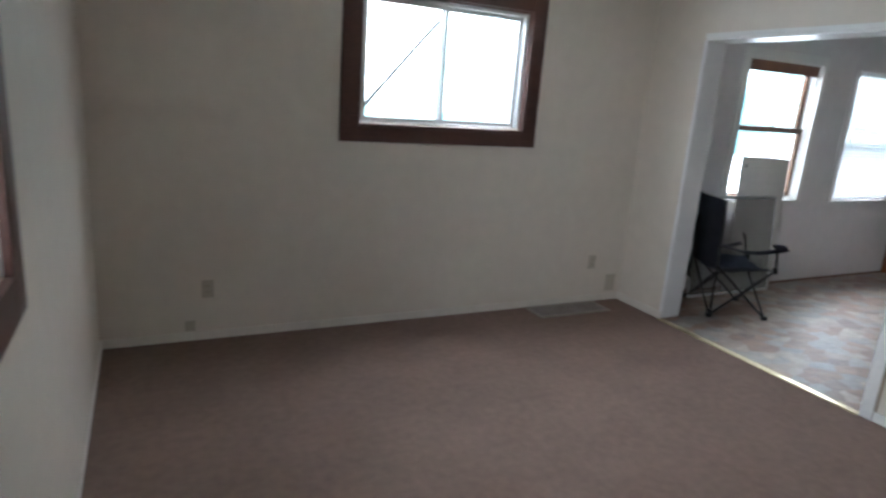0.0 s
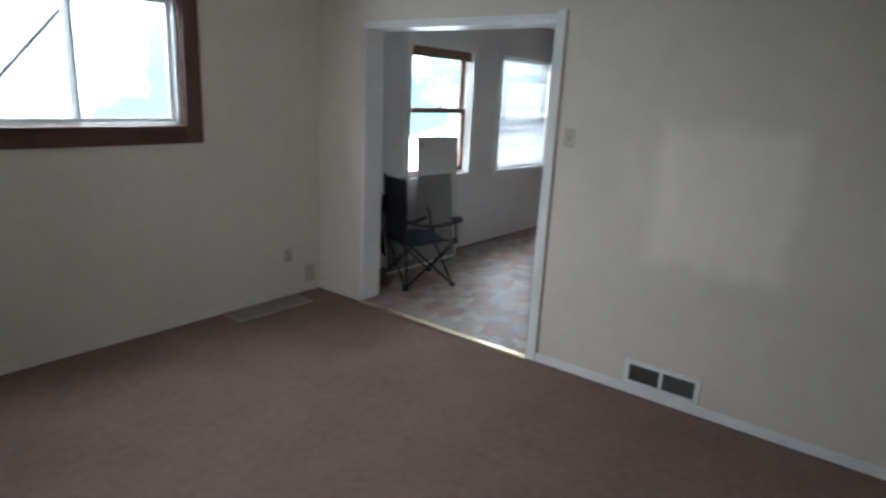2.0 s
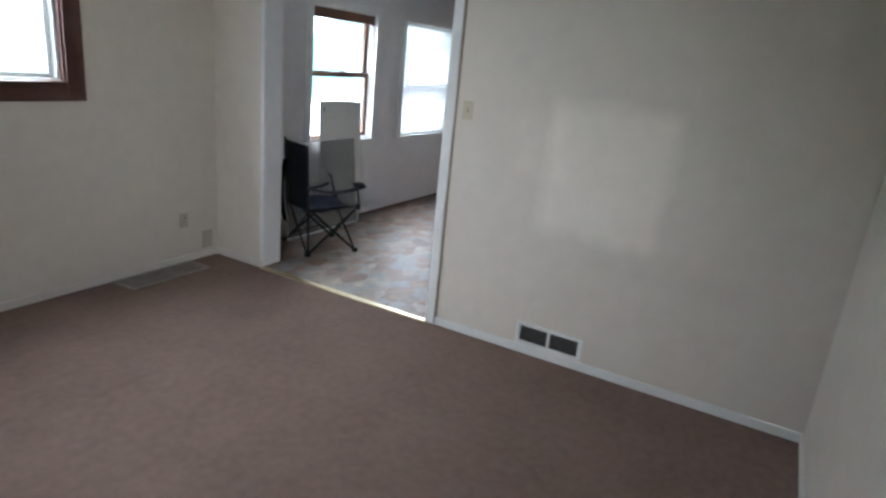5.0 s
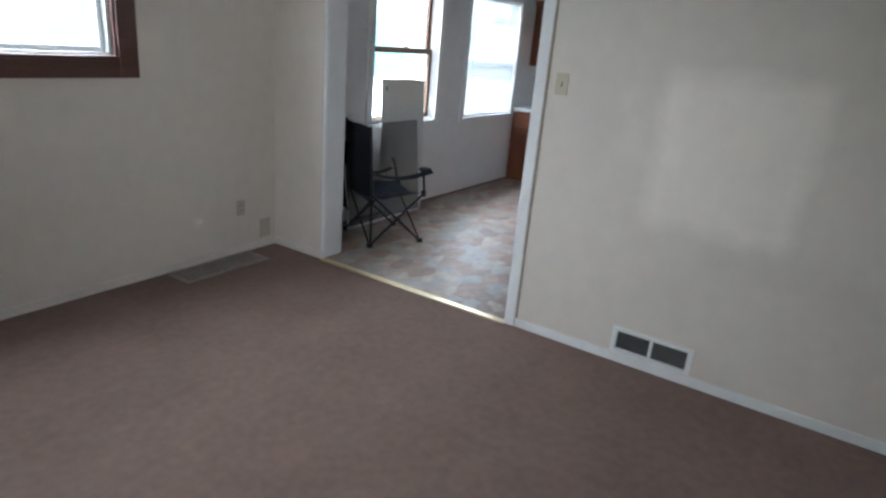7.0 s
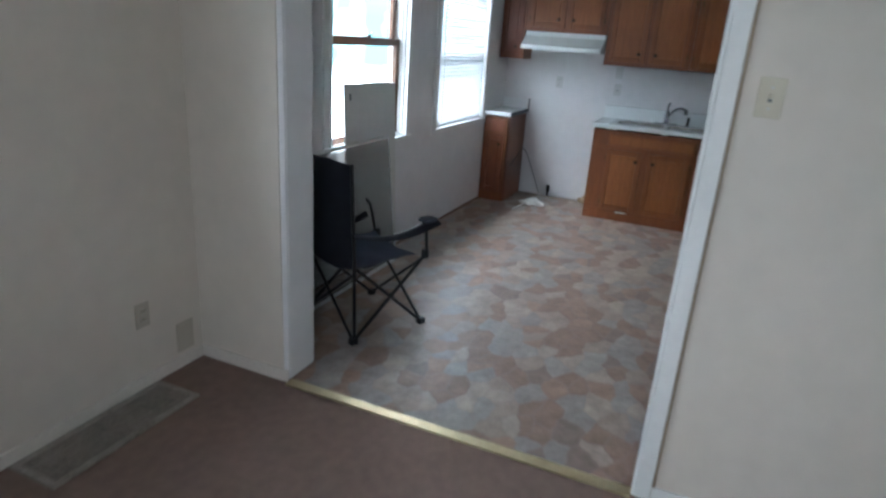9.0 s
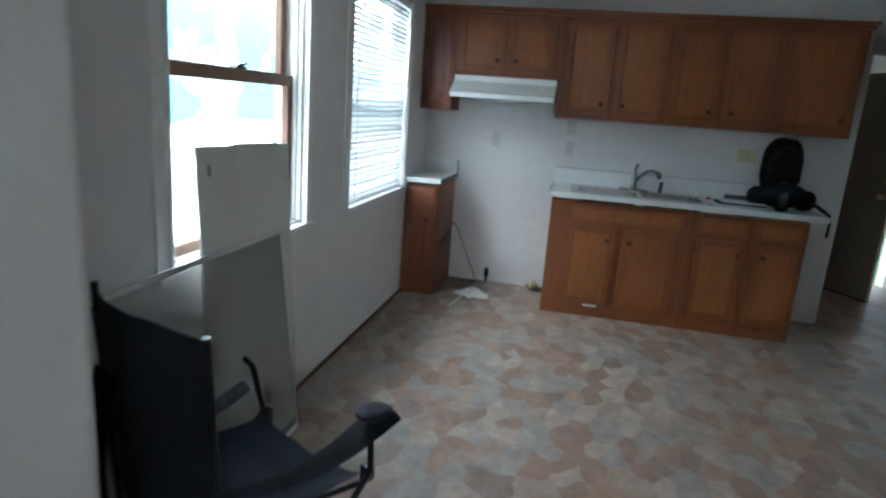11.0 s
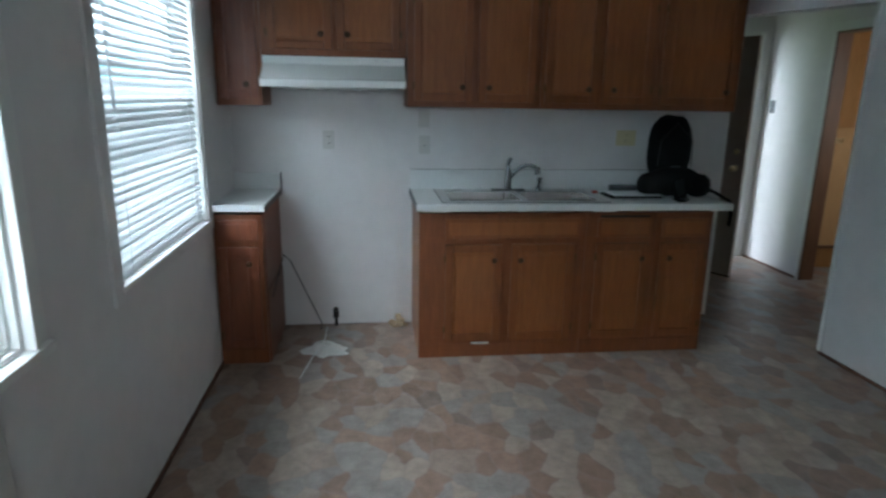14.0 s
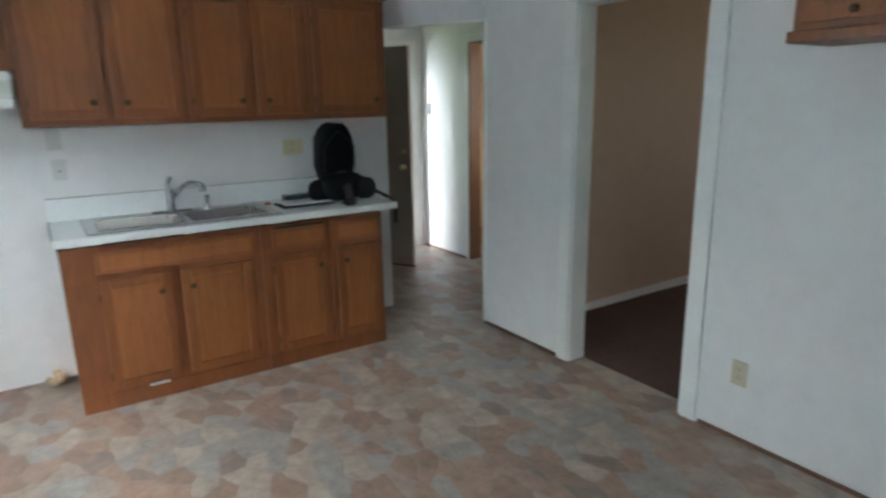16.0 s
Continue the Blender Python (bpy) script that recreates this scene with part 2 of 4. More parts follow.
M_CHROME = mat("chrome", (0.22, 0.22, 0.23), 0.17, 1.0, var=0.03)
M_ENAMEL = mat("white_enamel", (0.78, 0.79, 0.78), 0.25, var=0.04, scale=8)
M_PLATE = mat("ivory_plastic", (0.52, 0.46, 0.34), 0.4, var=0.05)
M_BEIGE = mat("aged_beige_plastic", (0.46, 0.41, 0.335), 0.45, var=0.08, scale=12)
M_YELLOW = mat("yellowed_plastic", (0.62, 0.56, 0.34), 0.4, var=0.05)
M_PLATEW = mat("white_plastic", (0.60, 0.59, 0.57), 0.4, var=0.04)
# near-black for the pipe and rubber, and for shade put into slots and gaps
M_DARK = mat("near_black_and_gap_shade", (0.02, 0.018, 0.016), 0.8)
M_BLACK = mat("black_nylon", (0.0065, 0.0065, 0.008), 0.8, var=0.25, scale=14, bump=0.4, bscale=260, spec=0.2)
M_STRAP = mat("charcoal_webbing", (0.03, 0.03, 0.033), 0.8, var=0.2, scale=30)
M_NAVY = mat("dark_navy_canvas", (0.017, 0.018, 0.029), 0.8, var=0.3, scale=12, bump=0.4, bscale=300)
# the same canvas, the light on the seat put into its colour
M_SEAT = mat("lit_navy_canvas", (0.036, 0.043, 0.068), 0.8, var=0.3, scale=12, bump=0.4, bscale=300)
M_TUBE = mat("black_steel_tube", (0.014, 0.014, 0.015), 0.35, 0.3)
M_ALU = mat("aluminium_frame", (0.66, 0.67, 0.67), 0.35, 0.6)
M_BRASS = mat("brass_strip", (0.62, 0.52, 0.32), 0.3, 0.9, var=0.15, scale=20)
M_GLASS = glass_mat()
M_MESH = screen_mat()
M_BOARD = mat("white_board", (0.62, 0.61, 0.58), 0.6, var=0.06, scale=3)
M_BLIND = mat("white_blind_slat", (0.80, 0.81, 0.82), 0.45, var=0.03)
_nt = M_BLIND.node_tree
_tl, _mx = _nt.nodes.new("ShaderNodeBsdfTranslucent"), _nt.nodes.new("ShaderNodeMixShader")
_tl.inputs[0].default_value, _mx.inputs[0].default_value = (0.86, 0.88, 0.90, 1), 0.15
_nt.links.new(_nt.nodes["Principled BSDF"].outputs[0], _mx.inputs[1])
_nt.links.new(_tl.outputs[0], _mx.inputs[2])
_nt.links.new(_mx.outputs[0], _nt.nodes["Material Output"].inputs[0])
M_DOORBR = mat("brown_painted_door", (0.35, 0.29, 0.25), 0.45, var=0.08, scale=3)
M_DOORWD = wood_mat("orange_wood_door", (0.46, 0.24, 0.085), (0.30, 0.14, 0.045), 0.4)
M_TAN = wood_mat("light_tan_panel", (0.55, 0.34, 0.16), (0.42, 0.24, 0.10), 0.5)
M_GRASS = mat("lawn", (0.08, 0.13, 0.04), 0.9, var=0.4, scale=3)
M_BASE = wood_mat("dark_wood_shoe", (0.20, 0.085, 0.05), (0.10, 0.05, 0.03), 0.5, (2, 2, 9))
M_BEAD = wood_mat("bare_tan_wood", (0.36, 0.28, 0.20), (0.27, 0.20, 0.14), 0.6)
M_RAG = mat("dirty_white_cloth", (0.80, 0.79, 0.76), 0.9, var=0.12, scale=20, bump=0.5, bscale=200)
M_FOAM = mat("tan_foam_crumbs", (0.55, 0.42, 0.27), 0.9, var=0.3, scale=30, bump=0.6, bscale=80)
M_RED = mat("red_plastic", (0.45, 0.05, 0.03), 0.4)
M_GREYPL = mat("grey_plastic", (0.10, 0.105, 0.115), 0.45)
M_PAPER = mat("white_paper", (0.72, 0.73, 0.74), 0.6)
M_LOUVRE = mat("painted_louvre_metal", (0.27, 0.255, 0.24), 0.5, 0.2)
M_BASECREAM = mat("cream_baseboard_paint", (0.68, 0.63, 0.57), 0.45, var=0.08, scale=5)
M_REG = mat("beige_metal_register", (0.235, 0.205, 0.18), 0.6, 0.1, var=0.35, scale=7)
M_REGRIM = mat("worn_register_rim", (0.29, 0.255, 0.215), 0.6, var=0.4, scale=9)
M_DUST = mat("dusty_duct", (0.11, 0.098, 0.09), 0.9, var=0.4, scale=10)

# ---- mesh helpers ----


def box(bm, x0, x1, y0, y1, z0, z1, bevel=0.0):
    m = Matrix.Translation(((x0 + x1) / 2, (y0 + y1) / 2, (z0 + z1) / 2)) @ Matrix.Diagonal((abs(x1 - x0), abs(y1 - y0), abs(z1 - z0), 1))
    r = bmesh.ops.create_cube(bm, size=1, matrix=m)
    if bevel:
        vs = set(r["verts"])
        es = [e for e in bm.edges if e.verts[0] in vs and e.verts[1] in vs]
        bmesh.ops.bevel(bm, geom=es, offset=bevel, segments=2, affect="EDGES", profile=0.6)
    return bm


def cyl(bm, a, b, r0, r1=None, seg=12):
    a, b = Vector(a), Vector(b)
    d = b - a
    m = Matrix.Translation((a + b) / 2) @ d.to_track_quat("Z", "Y").to_matrix().to_4x4()
    bmesh.ops.create_cone(bm, cap_ends=True, segments=seg, radius1=r0, radius2=r0 if r1 is None else r1, depth=d.length, matrix=m)
    return bm


def ball(bm, c, r, sx=1, sy=1, sz=1, seg=12):
    bmesh.ops.create_uvsphere(bm, u_segments=seg, v_segments=max(6, seg * 2 // 3), radius=r, matrix=Matrix.Translation(c) @ Matrix.Diagonal((sx, sy, sz, 1)))
    return bm


def tube(bm, pts, r, seg=10):
    """A round tube through the points, with rounded joints."""
    for a, b in zip(pts, pts[1:]):
        cyl(bm, a, b, r, seg=seg)
    for p in pts[1:-1]:
        ball(bm, p, r, seg=seg)
    return bm


def mesh_ob(name, bm, material, smooth=False):
    me = bpy.data.meshes.new(name)
    bmesh.ops.recalc_face_normals(bm, faces=bm.faces[:])
    bm.to_mesh(me)
    bm.free()
    me.materials.append(material)
    if smooth:
        for p in me.polygons:
            p.use_smooth = True
        me.set_sharp_from_angle(angle=radians(40))
    return new(name, me)


def part(name, bm, material, parent, label="", smooth=False):
    ob = mesh_ob(name, bm, material, smooth)
    ob.parent = parent
    if label:
        ob["label"] = label
    return ob


def B():
    return bmesh.new()


def bx(*a, **k):
    return box(bmesh.new(), *a, **k)


def thing(name, label, category, group="", kind=""):
    return tagged(new(name), label, category, group, kind)


def structure(name, bm, material, label, category):
    return tagged(mesh_ob(name, bm, material), label, category, kind="structure")


def wall(name, axis, f0, f1, a0, a1, z1, holes, material, label):
    """A wall between faces f0 and f1 on the axis, from a0 to a1 along the other, with holes (a, a, z, z) through it."""
    cuts_a = sorted({a0, a1, *(h[0] for h in holes), *(h[1] for h in holes)})
    cuts_z = sorted({0.0, z1, *(h[2] for h in holes), *(h[3] for h in holes)})
    bm = bmesh.new()
    for p, q in zip(cuts_a, cuts_a[1:]):
        for r, s in zip(cuts_z, cuts_z[1:]):
            ca, cz = (p + q) / 2, (r + s) / 2
            if any(h[0] < ca < h[1] and h[2] < cz < h[3] for h in holes):
                continue
            if axis == "x":
                box(bm, f0, f1, p, q, r, s)
            else:
                box(bm, p, q, f0, f1, r, s)
    bmesh.ops.remove_doubles(bm, verts=bm.verts[:], dist=0.0005)
    seen = {}
    for fc in bm.faces:
        c = fc.calc_center_median()
        seen.setdefault((round(c.x, 3), round(c.y, 3), round(c.z, 3)), []).append(fc)
    bmesh.ops.delete(bm, geom=[fc for v in seen.values() if len(v) > 1 for fc in v], context="FACES")
    return structure(name, bm, material, label, "wall")

# ---- structure ----
W, N, OW, OE, SL, KS, EX, CH = 0.075, 6.46, 4.08, 4.29, 1.985, 2.85, 8.63, 2.56


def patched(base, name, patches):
    """The wall paint scaled paler or darker in soft-edged rectangles, each (axis, a0, a1, z0, z1, gain)."""
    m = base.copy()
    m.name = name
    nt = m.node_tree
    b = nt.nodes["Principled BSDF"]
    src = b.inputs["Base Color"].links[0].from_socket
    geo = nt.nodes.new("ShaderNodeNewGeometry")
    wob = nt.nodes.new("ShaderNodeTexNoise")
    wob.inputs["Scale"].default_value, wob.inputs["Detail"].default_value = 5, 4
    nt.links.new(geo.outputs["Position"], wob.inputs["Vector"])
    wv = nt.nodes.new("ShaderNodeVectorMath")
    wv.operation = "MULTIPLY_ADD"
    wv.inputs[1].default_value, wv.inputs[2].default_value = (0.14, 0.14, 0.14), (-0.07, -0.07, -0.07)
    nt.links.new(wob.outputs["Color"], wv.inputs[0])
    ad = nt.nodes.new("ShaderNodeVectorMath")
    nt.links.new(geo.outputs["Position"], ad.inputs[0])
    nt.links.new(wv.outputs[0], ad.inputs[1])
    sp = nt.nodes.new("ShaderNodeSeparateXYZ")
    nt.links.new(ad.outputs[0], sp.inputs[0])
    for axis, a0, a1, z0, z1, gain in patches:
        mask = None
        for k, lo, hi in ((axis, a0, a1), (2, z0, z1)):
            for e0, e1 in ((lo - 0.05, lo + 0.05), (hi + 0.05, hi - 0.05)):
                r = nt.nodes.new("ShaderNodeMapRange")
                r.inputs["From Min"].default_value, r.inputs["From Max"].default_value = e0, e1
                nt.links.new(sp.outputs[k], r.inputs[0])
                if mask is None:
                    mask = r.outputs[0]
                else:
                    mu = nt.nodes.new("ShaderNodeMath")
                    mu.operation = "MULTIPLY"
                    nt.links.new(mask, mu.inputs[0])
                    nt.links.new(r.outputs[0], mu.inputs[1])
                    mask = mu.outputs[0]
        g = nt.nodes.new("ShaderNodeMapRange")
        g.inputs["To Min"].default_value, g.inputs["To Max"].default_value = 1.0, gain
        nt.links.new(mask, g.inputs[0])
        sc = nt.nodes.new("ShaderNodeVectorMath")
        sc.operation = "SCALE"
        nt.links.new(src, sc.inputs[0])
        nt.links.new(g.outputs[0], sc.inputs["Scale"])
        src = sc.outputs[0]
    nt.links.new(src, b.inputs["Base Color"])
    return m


M_OPENWALL = patched(M_CREAM, "cream_wall_with_soft_patches", [(1, 2.93, 3.62, 0.84, 1.60, 1.20), (1, 3.52, 3.84, 1.15, 1.50, 1.05), (1, 2.4, 3.3, 0.62, 0.78, 0.96)])
M_NORTHWALL = patched(M_CREAM, "cream_wall_with_pale_patch", [(0, 0.15, 0.78, 1.47, 2.6, 1.05), (0, 0.1, 0.85, 1.40, 1.47, 0.93), (0, 2.0, 2.6, 0.45, 1.2, 0.97)])

HOLE_A, HOLE_B, HOLE_C = (1.63, 2.91, 1.42, 2.25), (5.20, 6.20, 0.875, 2.16), (6.80, 7.95, 0.85, 2.17)
structure("floor_living", bx(W - 0.15, OW - 0.012, SL - 0.15, N + 0.15, -0.1, 0.0), M_CARPET, "taupe brown low pile wall to wall carpet", "carpet")
bm = bx(OW - 0.012, EX + 0.12, KS - 0.12, N + 0.15, -0.1, 0.0)
box(bm, 7.91, 10.4, 1.0, KS - 0.12, -0.1, 0.0)
box(bm, EX + 0.12, 10.4, KS - 0.12, 4.4, -0.1, 0.0)
structure("floor_kitchen", bm, M_VINYL, "worn sheet vinyl printed with irregular brown and grey flagstones", "vinyl floor")
structure("floor_room", bx(4.1, 7.91, -0.9, KS - 0.12, -0.1, 0.0), M_ROOMCARPET, "dark brown carpet in the room beyond the doorway", "carpet")
bm = bx(W - 0.15, 4.14, SL - 0.15, N + 0.15, CH, CH + 0.12)
structure("ceiling_living", bm, M_CEIL, "plain off white painted ceiling", "ceiling")
structure("ceiling_kitchen", bx(4.14, 10.5, -0.9, N + 0.15, CH, CH + 0.12), M_CEIL, "plain white painted ceiling", "ceiling")

wall("wall_north_living", "y", N, N + 0.15, W - 0.15, OW + 0.06, CH, [HOLE_A], M_NORTHWALL, "cream painted plaster wall with a faint pale patch")
wall("wall_north_kitchen", "y", N, N + 0.15, OW + 0.06, EX + 0.12, CH, [HOLE_B, HOLE_C], M_WHITE, "white painted kitchen wall with two windows")
wall("wall_west", "x", W - 0.15, W, SL, N, CH, [(2.97, 4.13, 1.17, 2.2)], M_CREAM, "cream painted wall with a window")
wall("wall_south_living", "y", SL - 0.12, SL, W - 0.15, OW + 0.06, CH, [], M_CREAM, "plain cream painted wall")
wall("wall_opening", "x", OW, OW + 0.06, SL, N, CH, [(4.325, 5.965, 0.0, 2.165)], M_OPENWALL, "cream painted wall with lighter and darker patches")
wall("wall_opening_kitchen_side", "x", OW + 0.06, OE, KS - 0.12, N, CH, [(4.325, 5.965, 0.0, 2.165)], M_WHITE, "white painted kitchen side of the opening wall")
wall("wall_east_sink", "x", EX, EX + 0.12, 3.21, N, CH, [], M_WHITE, "white painted wall behind the sink and cabinets")
wall("wall_south_kitchen", "y", KS - 0.12, KS, OE, 7.91, CH, [(6.30, 7.09, 0.0, 2.04)], M_WHITE, "white painted kitchen wall with a doorway")
wall("wall_hall_west", "x", 7.79, 7.91, 1.76, KS - 0.12, CH, [], M_WHITE, "white painted hall side of the pier")
wall("wall_hall_south", "y", 1.76, 1.88, 7.91, 10.4, CH, [(8.62, 9.43, 0.0, 2.07)], M_WHITE, "white painted hall wall with a wooden door")
wall("wall_hall_east", "x", 10.25, 10.4, 1.88, 4.4, CH, [(2.04, 2.86, 0.0, 2.06)], M_WHITE, "white hall wall with the entrance doorway")
wall("wall_hall_north", "y", 4.28, 4.4, EX + 0.12, 10.25, CH, [], M_WHITE, "plain white hall wall")
wall("wall_room_east", "x", 7.67, 7.79, -0.9, KS - 0.12, CH, [], M_ROOMWALL, "plain tan painted wall of the carpeted room")
wall("wall_room_south", "y", -0.9, -0.78, 4.1, 7.67, CH, [(5.2, 6.2, 1.0, 2.15)], M_ROOMWALL, "plain tan painted wall of the carpeted room")
wall("wall_room_west", "x", 4.1, 4.2, -0.78, KS - 0.12, CH, [], M_ROOMWALL, "plain tan painted wall of the carpeted room")
wall("wall_closet_back", "y", 1.0, 1.1, 8.2, 9.9, CH, [], M_DOORWD, "orange wood panelled closet wall")
wall("wall_closet_west", "x", 8.2, 8.3, 1.1, 1.76, CH, [(1.21, 1.65, 1.1, 2.0)], M_WHITE, "plain closet side wall")
wall("wall_closet_east", "x", 9.8, 9.9, 1.1, 1.76, CH, [], M_DOORWD, "orange wood panelled closet side wall")
# header over the way into the hall
bm = B()
q = [bm.verts.new(v) for v in ((7.93, 2.85, 2.05), (8.63, 3.215, 2.05), (8.69, 3.11, 2.05), (7.99, 2.74, 2.05))]
fc = bm.faces.new(q)
r = bmesh.ops.extrude_face_region(bm, geom=[fc])
bmesh.ops.translate(bm, vec=(0, 0, CH - 2.05), verts=[v for v in r["geom"] if isinstance(v, bmesh.types.BMVert)])
structure("wall_header_hall", bm, M_WHITE, "white painted header over the hall passage", "wall")


def strip(name, x0, x1, y0, y1, z0, z1, material, label, category="trim", bevel=0.004):
    return structure(name, bx(x0, x1, y0, y1, z0, z1, bevel=bevel), material, label, category)


# baseboards and trim
BB = "painted white baseboard, scuffed"
strip("baseboard_north", W + 0.012, OW, N - 0.012, N, 0, 0.058, M_BASECREAM, BB, "baseboard")
strip("baseboard_west", W, W + 0.012, SL, N, 0, 0.058, M_BASECREAM, BB, "baseboard")
strip("baseboard_opening_wall", OW - 0.012, OW, SL + 0.012, 4.273, 0, 0.058, M_TRIM, BB, "baseboard")
strip("baseboard_pier", OW - 0.012, OW, 5.93, N - 0.012, 0, 0.062, M_BASECREAM, BB, "baseboard")
strip("baseboard_south", W + 0.012, OW, SL, SL + 0.012, 0, 0.058, M_BASECREAM, BB, "baseboard")
SH = "dark reddish wood shoe moulding along the floor"
strip("baseboard_kitchen_north", OE, 8.03, N - 0.012, N, 0, 0.018, M_BASE, SH, "baseboard")
strip("baseboard_kitchen_south", OE, 6.20, KS, KS + 0.012, 0, 0.02, M_BASE, SH, "baseboard")
strip("baseboard_kitchen_pier", 7.19, 7.90, KS, KS + 0.012, 0, 0.02, M_BASE, SH, "baseboard")
strip("baseboard_hall_south", 9.47, 10.25, 1.88, 1.892, 0, 0.02, M_BASE, SH, "baseboard")
strip("baseboard_room_east", 7.655, 7.67, -0.78, KS - 0.13, 0, 0.06, M_TRIM, BB, "baseboard")
strip("trim_opening_right", OW - 0.018, OW, 4.275, 4.33, 0, 2.225, M_TRIM, "white painted casing board beside the opening")
strip("trim_opening_bead", OW - 0.010, OW, 4.264, 4.2745, 0.058, 2.225, M_BEAD, "bare tan wood edge along the casing board", bevel=0.002)
strip("trim_opening_jamb", OW - 0.014, OE + 0.01, 4.33, 4.345, 0, 2.15, M_TRIM, "white painted jamb board of the opening")
strip("trim_opening_top", OW - 0.014, OE + 0.01, 4.33, 5.93, 2.15, 2.17, M_TRIM, "white painted head board of the opening")
strip("trim_opening_head", OW - 0.018, OW, 4.33, 5.94, 2.17, 2.20, M_TRIM, "thin white moulding over the opening")
strip("trim_pier_edge", OW - 0.003, OE + 0.003, 5.93, 5.9655, 0, 2.167, M_WHITE, "rounded white painted plaster edge of the opening", bevel=0.022)
strip("trim_threshold", OW - 0.035, OW + 0.02, 4.345, 5.93, 0.0, 0.008, M_BRASS, "worn brass coloured threshold strip between carpet and vinyl", bevel=0.003)
for nm, x0, x1 in (("left", 7.09, 7.175), ("right", 6.215, 6.30)):
    strip("trim_room_door_" + nm, x0, x1, KS, KS + 0.016, 0, 2.04, M_TRIM, "white painted door casing")
strip("trim_room_door_head", 6.215, 7.175, KS, KS + 0.016, 2.04, 2.12, M_TRIM, "white painted door casing head")
for nm, x0, x1 in (("left", 7.075, 7.09), ("right", 6.30, 6.315)):
    strip("trim_room_jamb_" + nm, x0, x1, KS - 0.125, KS + 0.004, 0, 2.025, M_TRIM, "white painted door jamb")
strip("trim_room_jamb_top", 6.315, 7.075, KS - 0.125, KS + 0.004, 2.025, 2.04, M_TRIM, "white painted door jamb")
strip("trim_pier_corner", 7.885, 7.918, KS, KS + 0.014, 0.02, 2.05, M_TRIM, "white corner bead")
for nm, x0, x1 in (("left", 9.43, 9.462), ("right", 8.55, 8.62)):
    strip("trim_hall_door_" + nm, x0, x1, 1.88, 1.896, 0, 2.07, M_TRIM, "white hall door casing")
strip("trim_hall_door_head", 8.55, 9.50, 1.88, 1.896, 2.07, 2.14, M_TRIM, "white hall door casing head")
strip("trim_hall_jamb_left", 9.412, 9.43, 1.755, 1.884, 0, 2.055, M_SASH, "dark brown wooden door jamb")
strip("trim_hall_jamb_right", 8.62, 8.638, 1.755, 1.884, 0, 2.055, M_SASH, "dark brown wooden door jamb")
strip("trim_hall_jamb_top", 8.62, 9.43, 1.755, 1.884, 2.055, 2.07, M_SASH, "dark brown wooden door jamb")
strip("trim_entry_right", 10.234, 10.25, 1.965, 2.04, 0, 2.06, M_TRIM, "white entrance door casing")
strip("trim_entry_left", 10.234, 10.25, 2.86, 2.935, 0, 2.06, M_TRIM, "white entrance door casing")
strip("trim_entry_head", 10.234, 10.25, 1.965, 2.935, 2.06, 2.14, M_TRIM, "white entrance door casing head")
strip("trim_sink_wall_end", EX + 0.002, EX + 0.118, 3.194, 3.21, 0, 2.05, M_TRIM, "white painted end board of the sink wall")

# outside
structure("ground", bx(-60, 70, -60, 80, -0.75, -0.55), M_GRASS, "green lawn outside the windows", "lawn")
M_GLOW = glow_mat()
# glowing sheet in place of the sky; its light fills the rooms
structure("backdrop_north", bx(-6, 15, 8.7, 8.72, -0.7, 12.0), M_GLOW, "glowing backdrop of bright hazy distance outside the windows", "backdrop")
cable = mesh_ob("utility_cable", tube(B(), [(1.45, 7.5, 0.86), (2.0, 7.5, 1.48), (2.53, 7.5, 2.09), (3.4, 7.5, 3.05)], 0.018, 6), M_TUBE)
tagged(cable, "thin dark utility cable slanting outside the window", "cable", kind="structure")

# ---- windows ----


def frame_rect(bm, x0, x1, z0, z1, w, y0, y1, bevel=0.003, bottom=None):
    b = w if bottom is None else bottom
    box(bm, x0, x0 + w, y0, y1, z0, z1, bevel)
    box(bm, x1 - w, x1, y0, y1, z0, z1, bevel)
    box(bm, x0 + w, x1 - w, y0, y1, z1 - w, z1, bevel)
    box(bm, x0 + w, x1 - w, y0, y1, z0, z0 + b, bevel)
    return bm


def pane(parent, x0, x1, z0, z1, y):
    g = part("pane", bx(x0, x1, y, y + 0.004, z0, z1), M_GLASS, parent)
    g.visible_shadow = False
    return g


w1 = thing("window_1", "sliding window with dark red-brown wooden casing", "window", kind="structure")
w1.location = (-0.06, 0, -0.02)
bm = B()
for x0, x1, z0, z1 in ((1.57, 1.695, 1.315, 2.40), (2.965, 3.08, 1.315, 2.40), (1.695, 2.965, 1.315, 1.415), (1.695, 2.965, 2.265, 2.40)):
    box(bm, x0, x1, N - 0.022, N, z0, z1, 0.004)
part("casing", bm, M_BROWNFRAME, w1)
part("jamb_liner", frame_rect(B(), 1.69, 2.97, 1.415, 2.27, 0.018, N - 0.004, N + 0.13), M_BROWNFRAME, w1)
part("window_sill", bx(1.70, 2.96, N - 0.03, N + 0.03, 1.415, 1.435, bevel=0.004), M_BROWNFRAME, w1)
part("track_frame", frame_rect(B(), 1.708, 2.952, 1.433, 2.252, 0.02, N + 0.03, N + 0.10), M_ALU, w1)
for nm, x0, x1, y in (("sash", 1.728, 2.33, N + 0.045), ("sash", 2.29, 2.932, N + 0.075)):
    s = part(nm, frame_rect(B(), x0, x1, 1.453, 2.232, 0.028, y, y + 0.022), M_ALU, w1, "white aluminium sliding sash")
    pane(s, x0 + 0.028, x1 - 0.028, 1.481, 2.204, y + 0.01)

